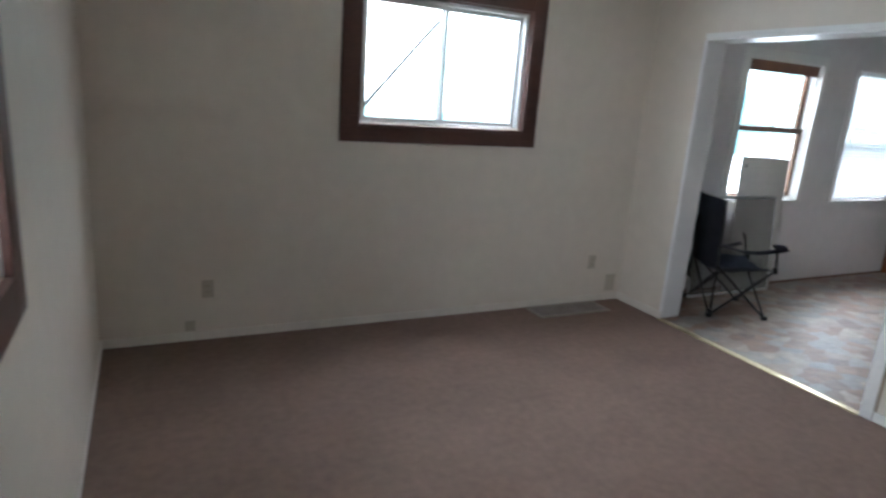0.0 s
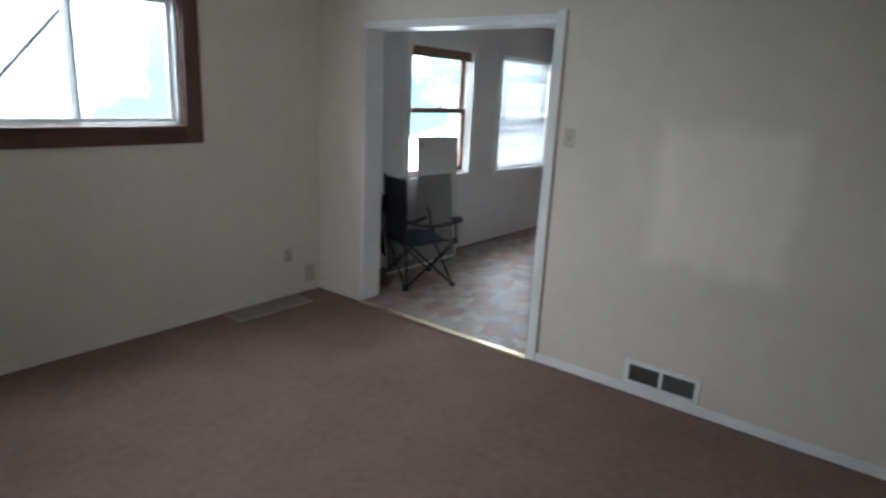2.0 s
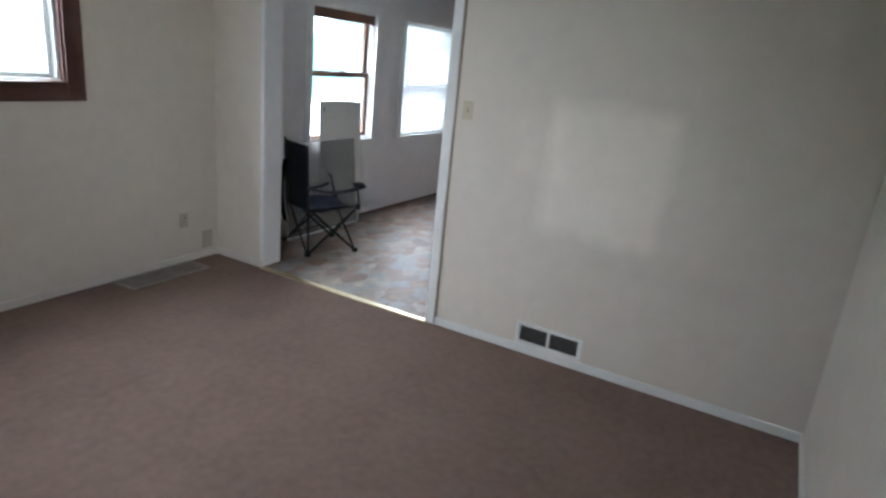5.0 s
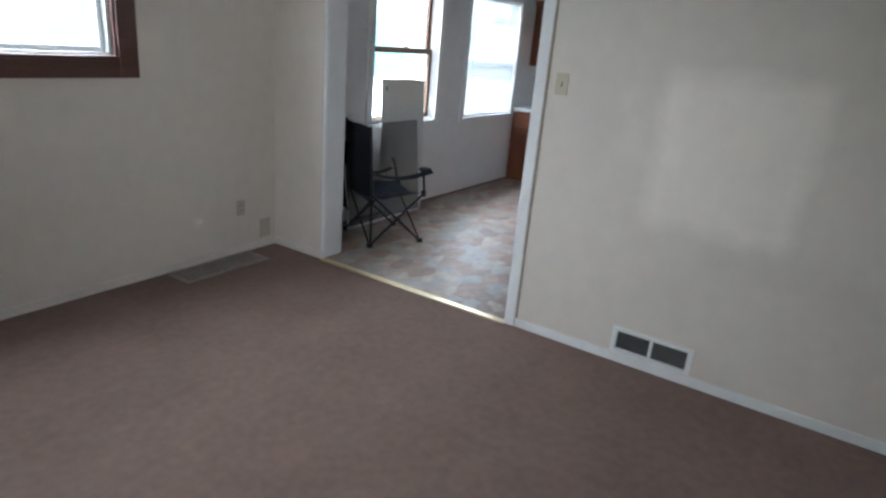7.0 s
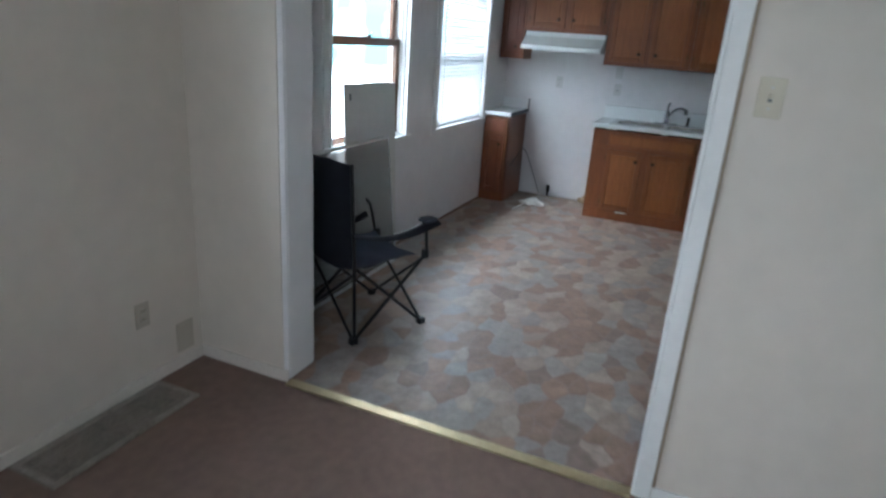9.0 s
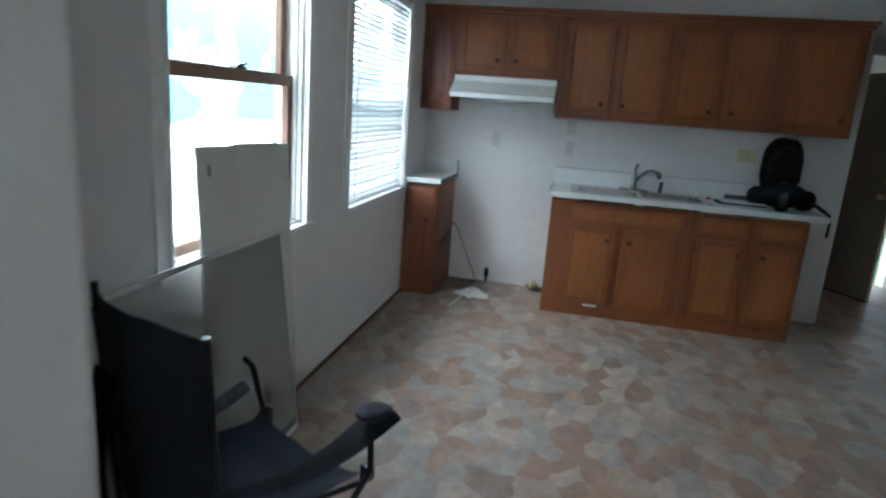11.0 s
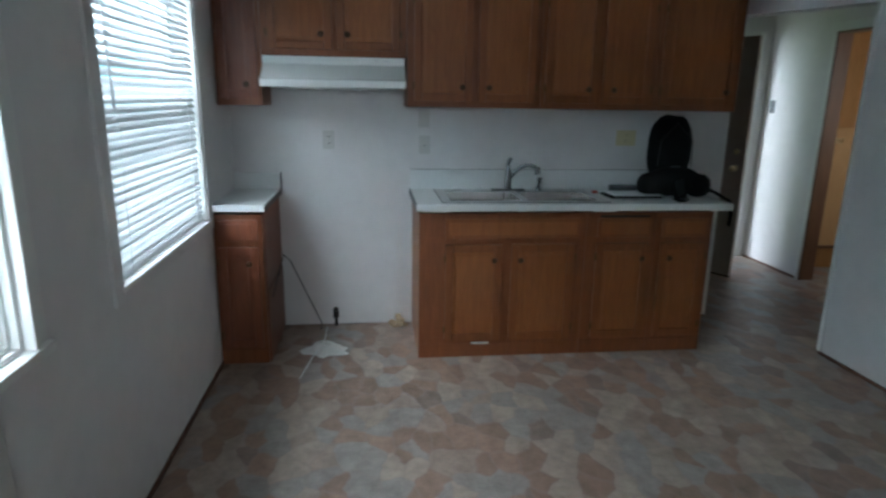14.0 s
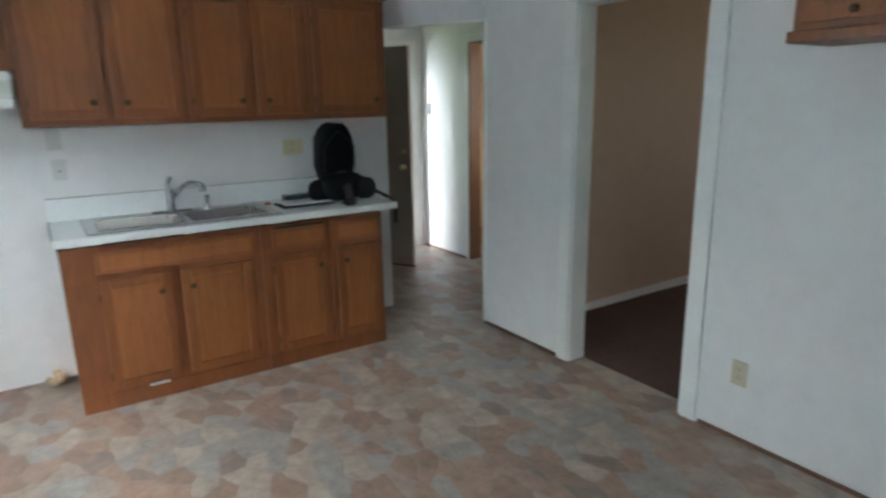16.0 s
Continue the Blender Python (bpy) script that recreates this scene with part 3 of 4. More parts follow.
w2 = thing("window_2", "double-hung window with brown wooden sashes and white casing", "window", kind="structure")
part("casing", frame_rect(B(), 5.125, 6.275, 0.84, 2.235, 0.072, N - 0.016, N, bottom=0.03), M_TRIM, w2)
part("inner_bead", frame_rect(B(), 5.18, 6.22, 0.862, 2.175, 0.02, N - 0.026, N + 0.004, bottom=0.01), M_TRIM, w2)
part("jamb_liner", frame_rect(B(), 5.195, 6.205, 0.868, 2.162, 0.02, N + 0.004, N + 0.14), M_TRIM, w2)
part("stop_bead", frame_rect(B(), 5.215, 6.185, 0.886, 2.144, 0.012, N + 0.025, N + 0.045), M_TRIM, w2)
part("window_sill", bx(5.12, 6.28, N - 0.034, N + 0.04, 0.845, 0.875, bevel=0.006), M_TRIM, w2)
part("head_board", bx(5.215, 6.185, N + 0.005, N + 0.05, 2.05, 2.145, bevel=0.003), M_SASH, w2, "brown wooden head board")
for z0, z1, y in ((0.886, 1.56, N + 0.048), (1.515, 2.144, N + 0.085)):
    s = part("sash", frame_rect(B(), 5.217, 6.183, z0, z1, 0.05, y, y + 0.033, bottom=0.05), M_SASH, w2)
    pane(s, 5.267, 6.133, z0 + 0.05, z1 - 0.05, y + 0.015)
    if z0 < 1:
        bm = bx(5.70, 5.77, y - 0.004, y + 0.03, z1, z1 + 0.012, bevel=0.003)
        cyl(bm, (5.73, y + 0.01, z1 + 0.012), (5.78, y + 0.005, z1 + 0.024), 0.006)
        part("sash_lock", bm, M_CHROME, s)

w3 = thing("window_3", "white window covered by lowered mini blinds", "window", kind="structure")
part("casing", frame_rect(B(), 6.72, 8.03, 0.80, 2.24, 0.075, N - 0.012, N, bottom=0.045), M_WHITE, w3)
part("jamb_liner", frame_rect(B(), 6.795, 7.955, 0.845, 2.175, 0.016, N - 0.002, N + 0.14), M_TRIM, w3)
part("window_sill", bx(6.78, 7.97, N - 0.022, N + 0.05, 0.838, 0.858, bevel=0.004), M_TRIM, w3)
for z0, z1, y in ((0.862, 1.53, N + 0.07), (1.49, 2.158, N + 0.10)):
    s = part("sash", frame_rect(B(), 6.812, 7.938, z0, z1, 0.045, y, y + 0.028), M_TRIM, w3)
    pane(s, 6.857, 7.893, z0 + 0.045, z1 - 0.045, y + 0.012)

blind = thing("mini_blind", "white aluminium mini blind lowered over the kitchen window", "window blind")
part("head_rail", bx(6.82, 7.93, N + 0.008, N + 0.036, 2.125, 2.155, bevel=0.003), M_BLIND, blind)
part("bottom_rail", bx(6.825, 7.925, N + 0.012, N + 0.032, 0.862, 0.874, bevel=0.003), M_BLIND, blind)
slat_bm = B()
prof = [(-0.018, -0.004), (-0.006, 0.0005), (0.006, 0.002), (0.018, 0.001)]
rows_ = [[slat_bm.verts.new((x, u, v)) for u, v in prof] for x in (-0.55, 0.55)]
for k in range(3):
    slat_bm.faces.new((rows_[0][k], rows_[0][k + 1], rows_[1][k + 1], rows_[1][k]))
bmesh.ops.solidify(slat_bm, geom=slat_bm.faces[:], thickness=0.0008)
slat = part("slat", slat_bm, M_BLIND, blind)
for k in range(40):
    s = slat if k == 0 else slat.copy()
    if k:
        scene.collection.objects.link(s)
    z = 0.886 + k * 0.0312
    tilt = 45 - (6 if abs(z - 1.52) < 0.03 else 0)
    s.matrix_basis = pose(7.375, N + 0.022, z, tilt, 0, 0)
for x in (6.95, 7.80):
    part("ladder_cord", cyl(B(), (x, N + 0.012, 0.87), (x, N + 0.012, 2.13), 0.0012, seg=6), M_BLIND, blind)
part("tilt_wand", cyl(B(), (6.90, N + 0.0, 1.45), (6.90, N + 0.006, 2.12), 0.004, seg=8), M_BLIND, blind)

w4 = thing("window_4", "window with brown wooden casing in the side wall", "window", kind="structure")
w4.location = (0, -0.12, 0)
bm = B()
for y0, y1, z0, z1 in ((2.98, 3.10, 1.06, 2.32), (4.24, 4.36, 1.06, 2.32), (3.10, 4.24, 1.06, 1.175), (3.10, 4.24, 2.20, 2.32)):
    box(bm, W, W + 0.022, y0, y1, z0, z1, 0.004)
part("casing", bm, M_BROWNFRAME, w4)
bm = B()
for y0, y1, z0, z1 in ((3.09, 3.14, 1.17, 2.2), (4.20, 4.25, 1.17, 2.2), (3.14, 4.20, 1.17, 1.22), (3.14, 4.20, 2.15, 2.2), (3.65, 3.71, 1.22, 2.15)):
    box(bm, W - 0.08, W - 0.04, y0, y1, z0, z1, 0.003)
part("window_frame", bm, M_ALU, w4)

# ---- kitchen cabinets ----


def knob(parent, x, y, z):
    bm = cyl(B(), (x, y, z), (x - 0.014, y, z), 0.006)
    ball(bm, (x - 0.02, y, z), 0.017, 0.7, 1, 1)
    return part("knob", bm, M_KNOB, parent, "dark bronze knob", smooth=True)


def panel_door(parent, x, y0, y1, z0, z1, name="door", knob_at=None, rail=0.045, wood=None):
    """A framed door on the face x, looking to -x, with its panel set back and a raised field."""
    bm = B()
    t = 0.018
    box(bm, x - t, x, y0, y0 + rail, z0, z1, 0.0055)
    box(bm, x - t, x, y1 - rail, y1, z0, z1, 0.0055)
    box(bm, x - t, x, y0 + rail, y1 - rail, z1 - rail, z1, 0.0055)
    box(bm, x - t, x, y0 + rail, y1 - rail, z0, z0 + rail, 0.0055)
    d = part(name, bm, wood or M_OAKFRAME, parent)
    bm = bx(x - t + 0.008, x, y0 + rail, y1 - rail, z0 + rail, z1 - rail)
    if y1 - y0 > 0.2 and z1 - z0 > 0.2:
        box(bm, x - t + 0.003, x - t + 0.009, y0 + rail + 0.018, y1 - rail - 0.018, z0 + rail + 0.018, z1 - rail - 0.018, 0.0025)
    part("panel", bm, wood or M_OAK, d)
    if knob_at:
        knob(d, x - t, *knob_at)
    return d


def slab_front(parent, x, y0, y1, z0, z1, name="drawer_front", wood=None):
    bm = bx(x - 0.018, x, y0, y1, z0, z1, bevel=0.006)
    d = part(name, bm, wood or M_OAKFRAME, parent)
    part("field", bx(x - 0.021, x - 0.0175, y0 + 0.022, y1 - 0.022, z0 + 0.022, z1 - 0.022, bevel=0.0015), wood or M_OAK, d)
    return d


def hinge(parent, x, y, z):
    bm = cyl(B(), (x - 0.012, y, z - 0.022), (x - 0.012, y, z + 0.022), 0.004, seg=8)
    box(bm, x - 0.0195, x - 0.0175, y - 0.007, y + 0.007, z - 0.018, z + 0.018)
    part("hinge", bm, M_HINGE, parent)


def body(parent, x0, x1, y0, y1, z0, z1, label=""):
    """A cabinet's box with its face frame."""
    b = part("body", bx(x0 + 0.003, x1, y0, y1, z0, z1, bevel=0.002), M_CASE, parent, label)
    bm = B()
    w = 0.04
    for p, q, r, s in ((y0, y0 + w, z0, z1), (y1 - w, y1, z0, z1), (y0 + w, y1 - w, z1 - w, z1), (y0 + w, y1 - w, z0, z0 + w)):
        box(bm, x0, x0 + 0.0198, p, q, r, s, 0.0015)
    part("face_frame", bm, M_CASE, parent)
    return b


UX, UT = 8.32, 2.17
GU = "upper kitchen cabinets"
cabs = []
for y0, y1, z0, doors in (
    (6.205, N - 0.004, 1.442, [(6.225, 6.435, "r")]),
    (5.392, 6.203, 1.718, [(5.81, 6.165, "r"), (5.43, 5.785, "l")]),
    (4.602, 5.390, 1.447, [(5.01, 5.35, "r"), (4.635, 4.975, "l")]),
    (3.888, 4.600, 1.447, [(4.255, 4.575, "r"), (3.925, 4.22, "l")]),
    (3.36, 3.886, 1.447, [(3.39, 3.86, "r")]),
):
    n = len(doors)
    c = thing("upper_cabinet", f"honey-brown wooden wall cabinet with {'two doors' if n == 2 else 'one door'}, worn finish", "cabinet", GU)
    body(c, UX, EX, y0, y1, z0, UT)
    for a, b, side in doors:
        k = (a + 0.06 if side == "r" else b - 0.06, z0 + 0.115)
        d = panel_door(c, UX, a, b, z0 + 0.035, UT - 0.03, knob_at=k, wood=M_REDOAK if y0 > 6.2 else None)
        hy = b + 0.004 if side == "r" else a - 0.004
        hinge(d, UX, hy, z0 + 0.12)
        hinge(d, UX, hy, UT - 0.14)
    cabs.append(c)
crown = thing("cabinet_crown", "brown wooden crown moulding along the wall cabinets", "moulding")
part("cove", bx(UX - 0.03, EX, 3.345, N - 0.004, UT, UT + 0.03, bevel=0.008), M_OAKFRAME, crown)
part("cap", bx(UX - 0.045, EX, 3.33, N - 0.004, UT + 0.03, UT + 0.05, bevel=0.006), M_OAKFRAME, crown)

hood = thing("range_hood", "white enamel range hood under the wall cabinets, spotted", "range hood")
bm = B()
hp = [(8.32, 1.716), (8.325, 1.675), (8.20, 1.592), (8.17, 1.586), (8.17, 1.546), (EX - 0.001, 1.546), (EX - 0.001, 1.716)]
ends = [[bm.verts.new((x, y, z)) for x, z in hp] for y in (5.404, 6.195)]
bm.faces.new(ends[0])
bm.faces.new(ends[1][::-1])
for k in range(len(hp)):
    j = (k + 1) % len(hp)
    bm.faces.new((ends[0][k], ends[0][j], ends[1][j], ends[1][k]))
bmesh.ops.bevel(bm, geom=bm.edges[:], offset=0.004, segments=2, affect="EDGES")
part("canopy", bm, M_ENAMEL, hood)
part("front_lip", bx(8.158, 8.17, 5.41, 6.19, 1.549, 1.583, bevel=0.003), M_ENAMEL, hood)
for k in range(2):
    part("switch", bx(8.312, 8.320, 5.50 + k * 0.05, 5.525 + k * 0.05, 1.692, 1.702, bevel=0.002), M_ALU, hood)
part("filter", bx(8.24, 8.56, 5.55, 6.05, 1.539, 1.5465), M_STEEL, hood)

BX = 8.03
GB = "lower kitchen cabinets"


def base_cabinet(y0, y1, fronts, doors, label, x0=BX, sunk=False, wood=None):
    c = thing("base_cabinet", label, "cabinet", GB)
    body(c, x0, EX, y0, y1, 0.085, 0.735 if sunk else 0.872)
    if sunk:
        part("front_rail", bx(x0, x0 + 0.02, y0, y1, 0.735, 0.872, bevel=0.001), M_CASE, c)
        part("side_panel", bx(x0 + 0.02, EX, y1 - 0.02, y1, 0.735, 0.872, bevel=0.001), M_CASE, c)
    part("plinth", bx(x0 - 0.004, EX, y0, y1, 0.0, 0.085, bevel=0.003), M_CASE, c, "dark scuffed wooden plinth")
    for a, b in fronts:
        slab_front(c, x0, a, b, 0.725, 0.842, wood=wood)
    for a, b, side in doors:
        k = (a + 0.05 if side == "r" else b - 0.05, 0.60)
        d = panel_door(c, x0, a, b, 0.105, 0.69, knob_at=k, wood=wood)
        hy = b + 0.004 if side == "r" else a - 0.004
        hinge(d, x0, hy, 0.18)
        hinge(d, x0, hy, 0.61)
    return c


base_cabinet(4.36, 5.335, [(4.40, 5.19)], [(4.855, 5.185, "r"), (4.425, 4.80, "l")], "honey-brown wooden sink cabinet with two doors and a false drawer", sunk=True)
base_cabinet(3.936, 4.358, [(3.97, 4.295)], [(3.97, 4.295, "r")], "honey-brown wooden base cabinet with a loose drawer", sunk=True)
base_cabinet(3.585, 3.934, [(3.62, 3.90)], [(3.62, 3.90, "l")], "honey-brown wooden base cabinet, end of the row")
left_base = base_cabinet(6.195, N - 0.004, [(6.22, 6.435)], [(6.22, 6.435, "r")], "narrow reddish-brown wooden base cabinet in the corner", wood=M_REDOAK)
part("side_panel", bx(8.05, EX - 0.004, 6.187, 6.194, 0.43, 0.87, bevel=0.002), M_REDOAK, left_base)
part("side_panel", bx(8.05, EX - 0.004, 6.184, 6.194, 0.0, 0.42, bevel=0.002), M_REDOAK, left_base)
# dark strip set on the face to draw the shade over the loose drawer
tagged(mesh_ob("drawer_gap_shade", bx(8.013, 8.029, 3.985, 4.28, 0.846, 0.855), M_DARK), "dark strip for the shade in the gap above the loose drawer", "slot")

tagged(mesh_ob("paper_strip", bx(8.008, 8.028, 4.92, 5.02, 0.0855, 0.092, bevel=0.001), M_PAPER), "strip of white paper caught under the sink cabinet door", "paper")

# counter with a cut-out for the sink
SY0, SY1, SX0, SX1 = 4.235, 5.18, 8.075, 8.54
ct = thing("countertop", "white laminate countertop with backsplash", "countertop")
bm = B()
for x0, x1, y0, y1 in ((8.0, SX0, 3.49, 5.35), (SX1, EX, 3.49, 5.35), (SX0, SX1, 3.49, SY0), (SX0, SX1, SY1, 5.35)):
    box(bm, x0, x1, y0, y1, 0.873, 0.91)
bmesh.ops.remove_doubles(bm, verts=bm.verts[:], dist=0.0005)
part("worktop", bm, M_LAMINATE, ct)
part("front_edge", bx(7.994, 8.0, 3.485, 5.355, 0.872, 0.911, bevel=0.002), M_LAMINATE, ct)
part("end_edge", bx(8.0, EX, 5.35, 5.356, 0.872, 0.911, bevel=0.002), M_GREYPL, ct, "dark worn end strip")
part("backsplash", bx(EX - 0.02, EX, 3.49, 5.35, 0.91, 1.035, bevel=0.003), M_LAMINATE, ct)
part("caulk_line", bx(EX - 0.021, EX, 3.49, 5.35, 1.035, 1.038), M_LOUVRE, ct, "dark grimy line")
ct2 = thing("countertop", "short white laminate countertop in the corner", "countertop")
part("worktop", bx(8.0, EX, 6.175, N - 0.003, 0.873, 0.91, bevel=0.003), M_LAMINATE, ct2)
part("end_edge", bx(8.004, EX, 6.168, 6.175, 0.875, 0.909, bevel=0.002), M_GREYPL, ct2, "dark worn end strip")
part("backsplash", bx(EX - 0.02, EX, 6.172, N - 0.003, 0.91, 1.01, bevel=0.003), M_LAMINATE, ct2)
part("backsplash_end", bx(EX - 0.024, EX, 6.166, 6.172, 0.905, 1.014, bevel=0.001), M_GREYPL, ct2)

sink = thing("kitchen_sink", "double-bowl stainless steel sink set in the white counter", "sink")
bm = B()
for x0, x1, y0, y1 in ((SX0 - 0.02, SX0 + 0.03, SY0 - 0.02, SY1 + 0.02), (SX1 - 0.08, SX1 + 0.02, SY0 - 0.02, SY1 + 0.02), (SX0 + 0.03, SX1 - 0.08, SY0 - 0.02, SY0 + 0.03), (SX0 + 0.03, SX1 - 0.08, SY1 - 0.03, SY1 + 0.02), (SX0 + 0.03, SX1 - 0.08, 4.69, 4.725)):
    box(bm, x0, x1, y0, y1, 0.9105, 0.916)
part("rim", bm, M_STEEL, sink)
bm = B()
for x0, x1, y0, y1 in ((SX0 - 0.024, SX0 - 0.019, SY0 - 0.024, SY1 + 0.024), (SX1 + 0.019, SX1 + 0.024, SY0 - 0.024, SY1 + 0.024), (SX0 - 0.019, SX1 + 0.019, SY0 - 0.024, SY0 - 0.019), (SX0 - 0.019, SX1 + 0.019, SY1 + 0.019, SY1 + 0.024)):
    box(bm, x0, x1, y0, y1, 0.91, 0.9135)
part("seal", bm, M_GREYPL, sink, "dark grimy sealant line")
for y0, y1 in ((4.265, 4.69), (4.725, 5.15)):
    bm = B()
    x0, x1, zb, s = SX0 + 0.03, SX1 - 0.08, 0.75, 0.03
    top = [bm.verts.new(v) for v in ((x0, y0, 0.913), (x1, y0, 0.913), (x1, y1, 0.913), (x0, y1, 0.913))]
    bot = [bm.verts.new(v) for v in ((x0 + s, y0 + s, zb), (x1 - s, y0 + s, zb), (x1 - s, y1 - s, zb), (x0 + s, y1 - s, zb))]
    bm.faces.new(bot)
    for k in range(4):
        j = (k + 1) % 4
        bm.faces.new((top[k], top[j], bot[j], bot[k]))
    es = [e for e in bm.edges if not e.is_boundary]
    bmesh.ops.bevel(bm, geom=es, offset=0.035, segments=4, affect="EDGES")
    bmesh.ops.solidify(bm, geom=bm.faces[:], thickness=-0.0015)
    bowl = part("bowl", bm, M_BOWL, sink, smooth=True)
    part("drain", cyl(B(), ((x0 + x1) / 2, (y0 + y1) / 2, zb + 0.002), ((x0 + x1) / 2, (y0 + y1) / 2, zb + 0.006), 0.045, seg=20), M_CHROME, bowl)
fau = thing("faucet", "chrome single-lever kitchen faucet with an arched spout", "faucet")
fy = 4.73
part("base_plate", bx(8.475, 8.525, fy - 0.11, fy + 0.11, 0.916, 0.926, bevel=0.004), M_CHROME, fau)
part("post", cyl(B(), (8.50, fy, 0.926), (8.50, fy, 1.05), 0.024, 0.018, 16), M_CHROME, fau, smooth=True)
bm = tube(B(), [(8.50, fy, 1.05), (8.505, fy + 0.004, 1.08), (8.50, fy - 0.012, 1.125)], 0.012, 10)
part("lever", bm, M_CHROME, fau, smooth=True)
sp = [(8.50 - 0.075 * u, fy - 0.165 * u, 0.98 + 0.105 * math.sin(min(1, u * 1.15) * math.pi * 0.62)) for u in [k / 8 for k in range(9)]]
bm = tube(B(), sp, 0.012, 10)
cyl(bm, sp[-1], (sp[-1][0] - 0.004, sp[-1][1] - 0.006, sp[-1][2] - 0.05), 0.017, 0.019, 12)
part("spout", bm, M_CHROME, fau, smooth=True)
part("sprayer", cyl(cyl(B(), (8.50, fy - 0.20, 0.916), (8.50, fy - 0.20, 0.935), 0.02, 0.016), (8.50, fy - 0.20, 0.93), (8.495, fy - 0.205, 1.0), 0.011, 0.015), M_CHROME, fau, smooth=True)

# ---- things on the counter ----


def blob(bm, c, size, turn=0.0, sharp=3.2, seg=18):
    """A rounded box, fuller than an ellipsoid."""
    start = len(bm.verts)
    r = bmesh.ops.create_uvsphere(bm, u_segments=seg, v_segments=seg * 2 // 3, radius=1)
    for v in r["verts"]:
        p = v.co
        n = (abs(p.x) ** sharp + abs(p.y) ** sharp + abs(p.z) ** sharp) ** (1 / sharp)
        q = p / n
        w = 1 + 0.05 * noise.noise(q * 2.3 + Vector(c))
        q = Vector((q.x * size[0], q.y * size[1], q.z * size[2])) * w
        q.rotate(Euler((0, 0, turn)))
        v.co = q + Vector(c)
    return bm


bag = thing("backpack", "black nylon backpack slumped on the counter", "backpack")
bm = blob(B(), (8.36, 3.74, 1.20), (0.085, 0.135, 0.205), 0.15, 3.0)
part("main_body", bm, M_BLACK, bag, smooth=True)
part("front_pocket", blob(B(), (8.28, 3.73, 1.005), (0.09, 0.17, 0.09), 0.1, 2.6), M_BLACK, bag, smooth=True)
part("side_pocket", blob(B(), (8.29, 3.88, 0.985), (0.07, 0.07, 0.072), 0.2, 2.5), M_BLACK, bag, smooth=True)
part("side_pocket", blob(B(), (8.25, 3.585, 0.985), (0.075, 0.075, 0.072), -0.2, 2.5), M_BLACK, bag, smooth=True)
part("logo_patch", bx(8.268, 8.272, 3.70, 3.76, 1.085, 1.10, bevel=0.001), M_GREYPL, bag)
part("zip", tube(B(), [(8.27, 3.63, 1.10), (8.268, 3.64, 1.26), (8.275, 3.74, 1.36), (8.268, 3.84, 1.26), (8.272, 3.85, 1.10)], 0.003, 6), M_TUBE, bag)


def strap(pts, w=0.035, t=0.006):
    bm = B()
    for a, b in zip(pts, pts[1:]):
        a, b = Vector(a), Vector(b)
        d = (b - a).normalized()
        side = d.cross(Vector((0, 0, 1)))
        side = Vector((1, 0, 0)) if side.length < 0.2 else side.normalized()
        up = side.cross(d).normalized()
        vs = []
        for p in (a - d * 0.004, b + d * 0.004):
            vs += [bm.verts.new(p + side * w / 2 * sx + up * t / 2 * sz) for sx, sz in ((-1, -1), (1, -1), (1, 1), (-1, 1))]
        for f4 in ((0, 1, 2, 3), (7, 6, 5, 4), (0, 4, 5, 1), (1, 5, 6, 2), (2, 6, 7, 3), (3, 7, 4, 0)):
            bm.faces.new([vs[k] for k in f4])
    return bm


part("strap", strap([(8.22, 3.66, 0.99), (8.14, 3.74, 0.96), (8.08, 3.79, 0.925), (8.05, 3.78, 0.916)], 0.06), M_BLACK, bag)
part("strap", strap([(8.24, 3.56, 0.96), (8.17, 3.51, 0.95), (8.11, 3.50, 0.935), (8.06, 3.475, 0.917), (8.05, 3.465, 0.85), (8.05, 3.468, 0.77)], 0.03), M_BLACK, bag)
part("strap", strap([(8.26, 3.58, 0.98), (8.21, 3.52, 0.965), (8.15, 3.47, 0.93)], 0.04), M_BLACK, bag)

part("buckle_strap", strap([(8.20, 3.735, 1.03), (8.14, 3.75, 0.975), (8.09, 3.755, 0.93), (8.075, 3.755, 0.918)], 0.05), M_STRAP, bag, "charcoal webbing with a buckle")
part("buckle", bx(8.068, 8.105, 3.728, 3.782, 0.914, 0.932, bevel=0.004), M_GREYPL, bag)
nb = thing("notebook", "thin black tablet case with white pages lying open", "notebook")
part("cover", bx(8.19, 8.38, 3.83, 4.16, 0.9105, 0.922, bevel=0.004), M_BLACK, nb)
part("paper_block", bx(8.21, 8.385, 3.83, 4.13, 0.9225, 0.932, bevel=0.002), M_PAPER, nb)
adapter = tagged(mesh_ob("power_adapter", bx(8.44, 8.50, 3.84, 4.06, 0.9105, 0.955, bevel=0.006), M_GREYPL), "dark grey plastic box lying by the backsplash", "box")
tr = thing("small_tool", "small red and white plastic tool on the counter", "tool")
part("grip", bx(8.40, 8.425, 4.165, 4.20, 0.9105, 0.928, bevel=0.004), M_RED, tr)
part("tip", cyl(B(), (8.405, 4.165, 0.92), (8.38, 4.13, 0.918), 0.005), M_PAPER, tr)

for o in (ct, ct2, sink, fau, bag, nb, adapter, tr):
    o.location.z += 0.015

# ---- outlets, switches, vents ----


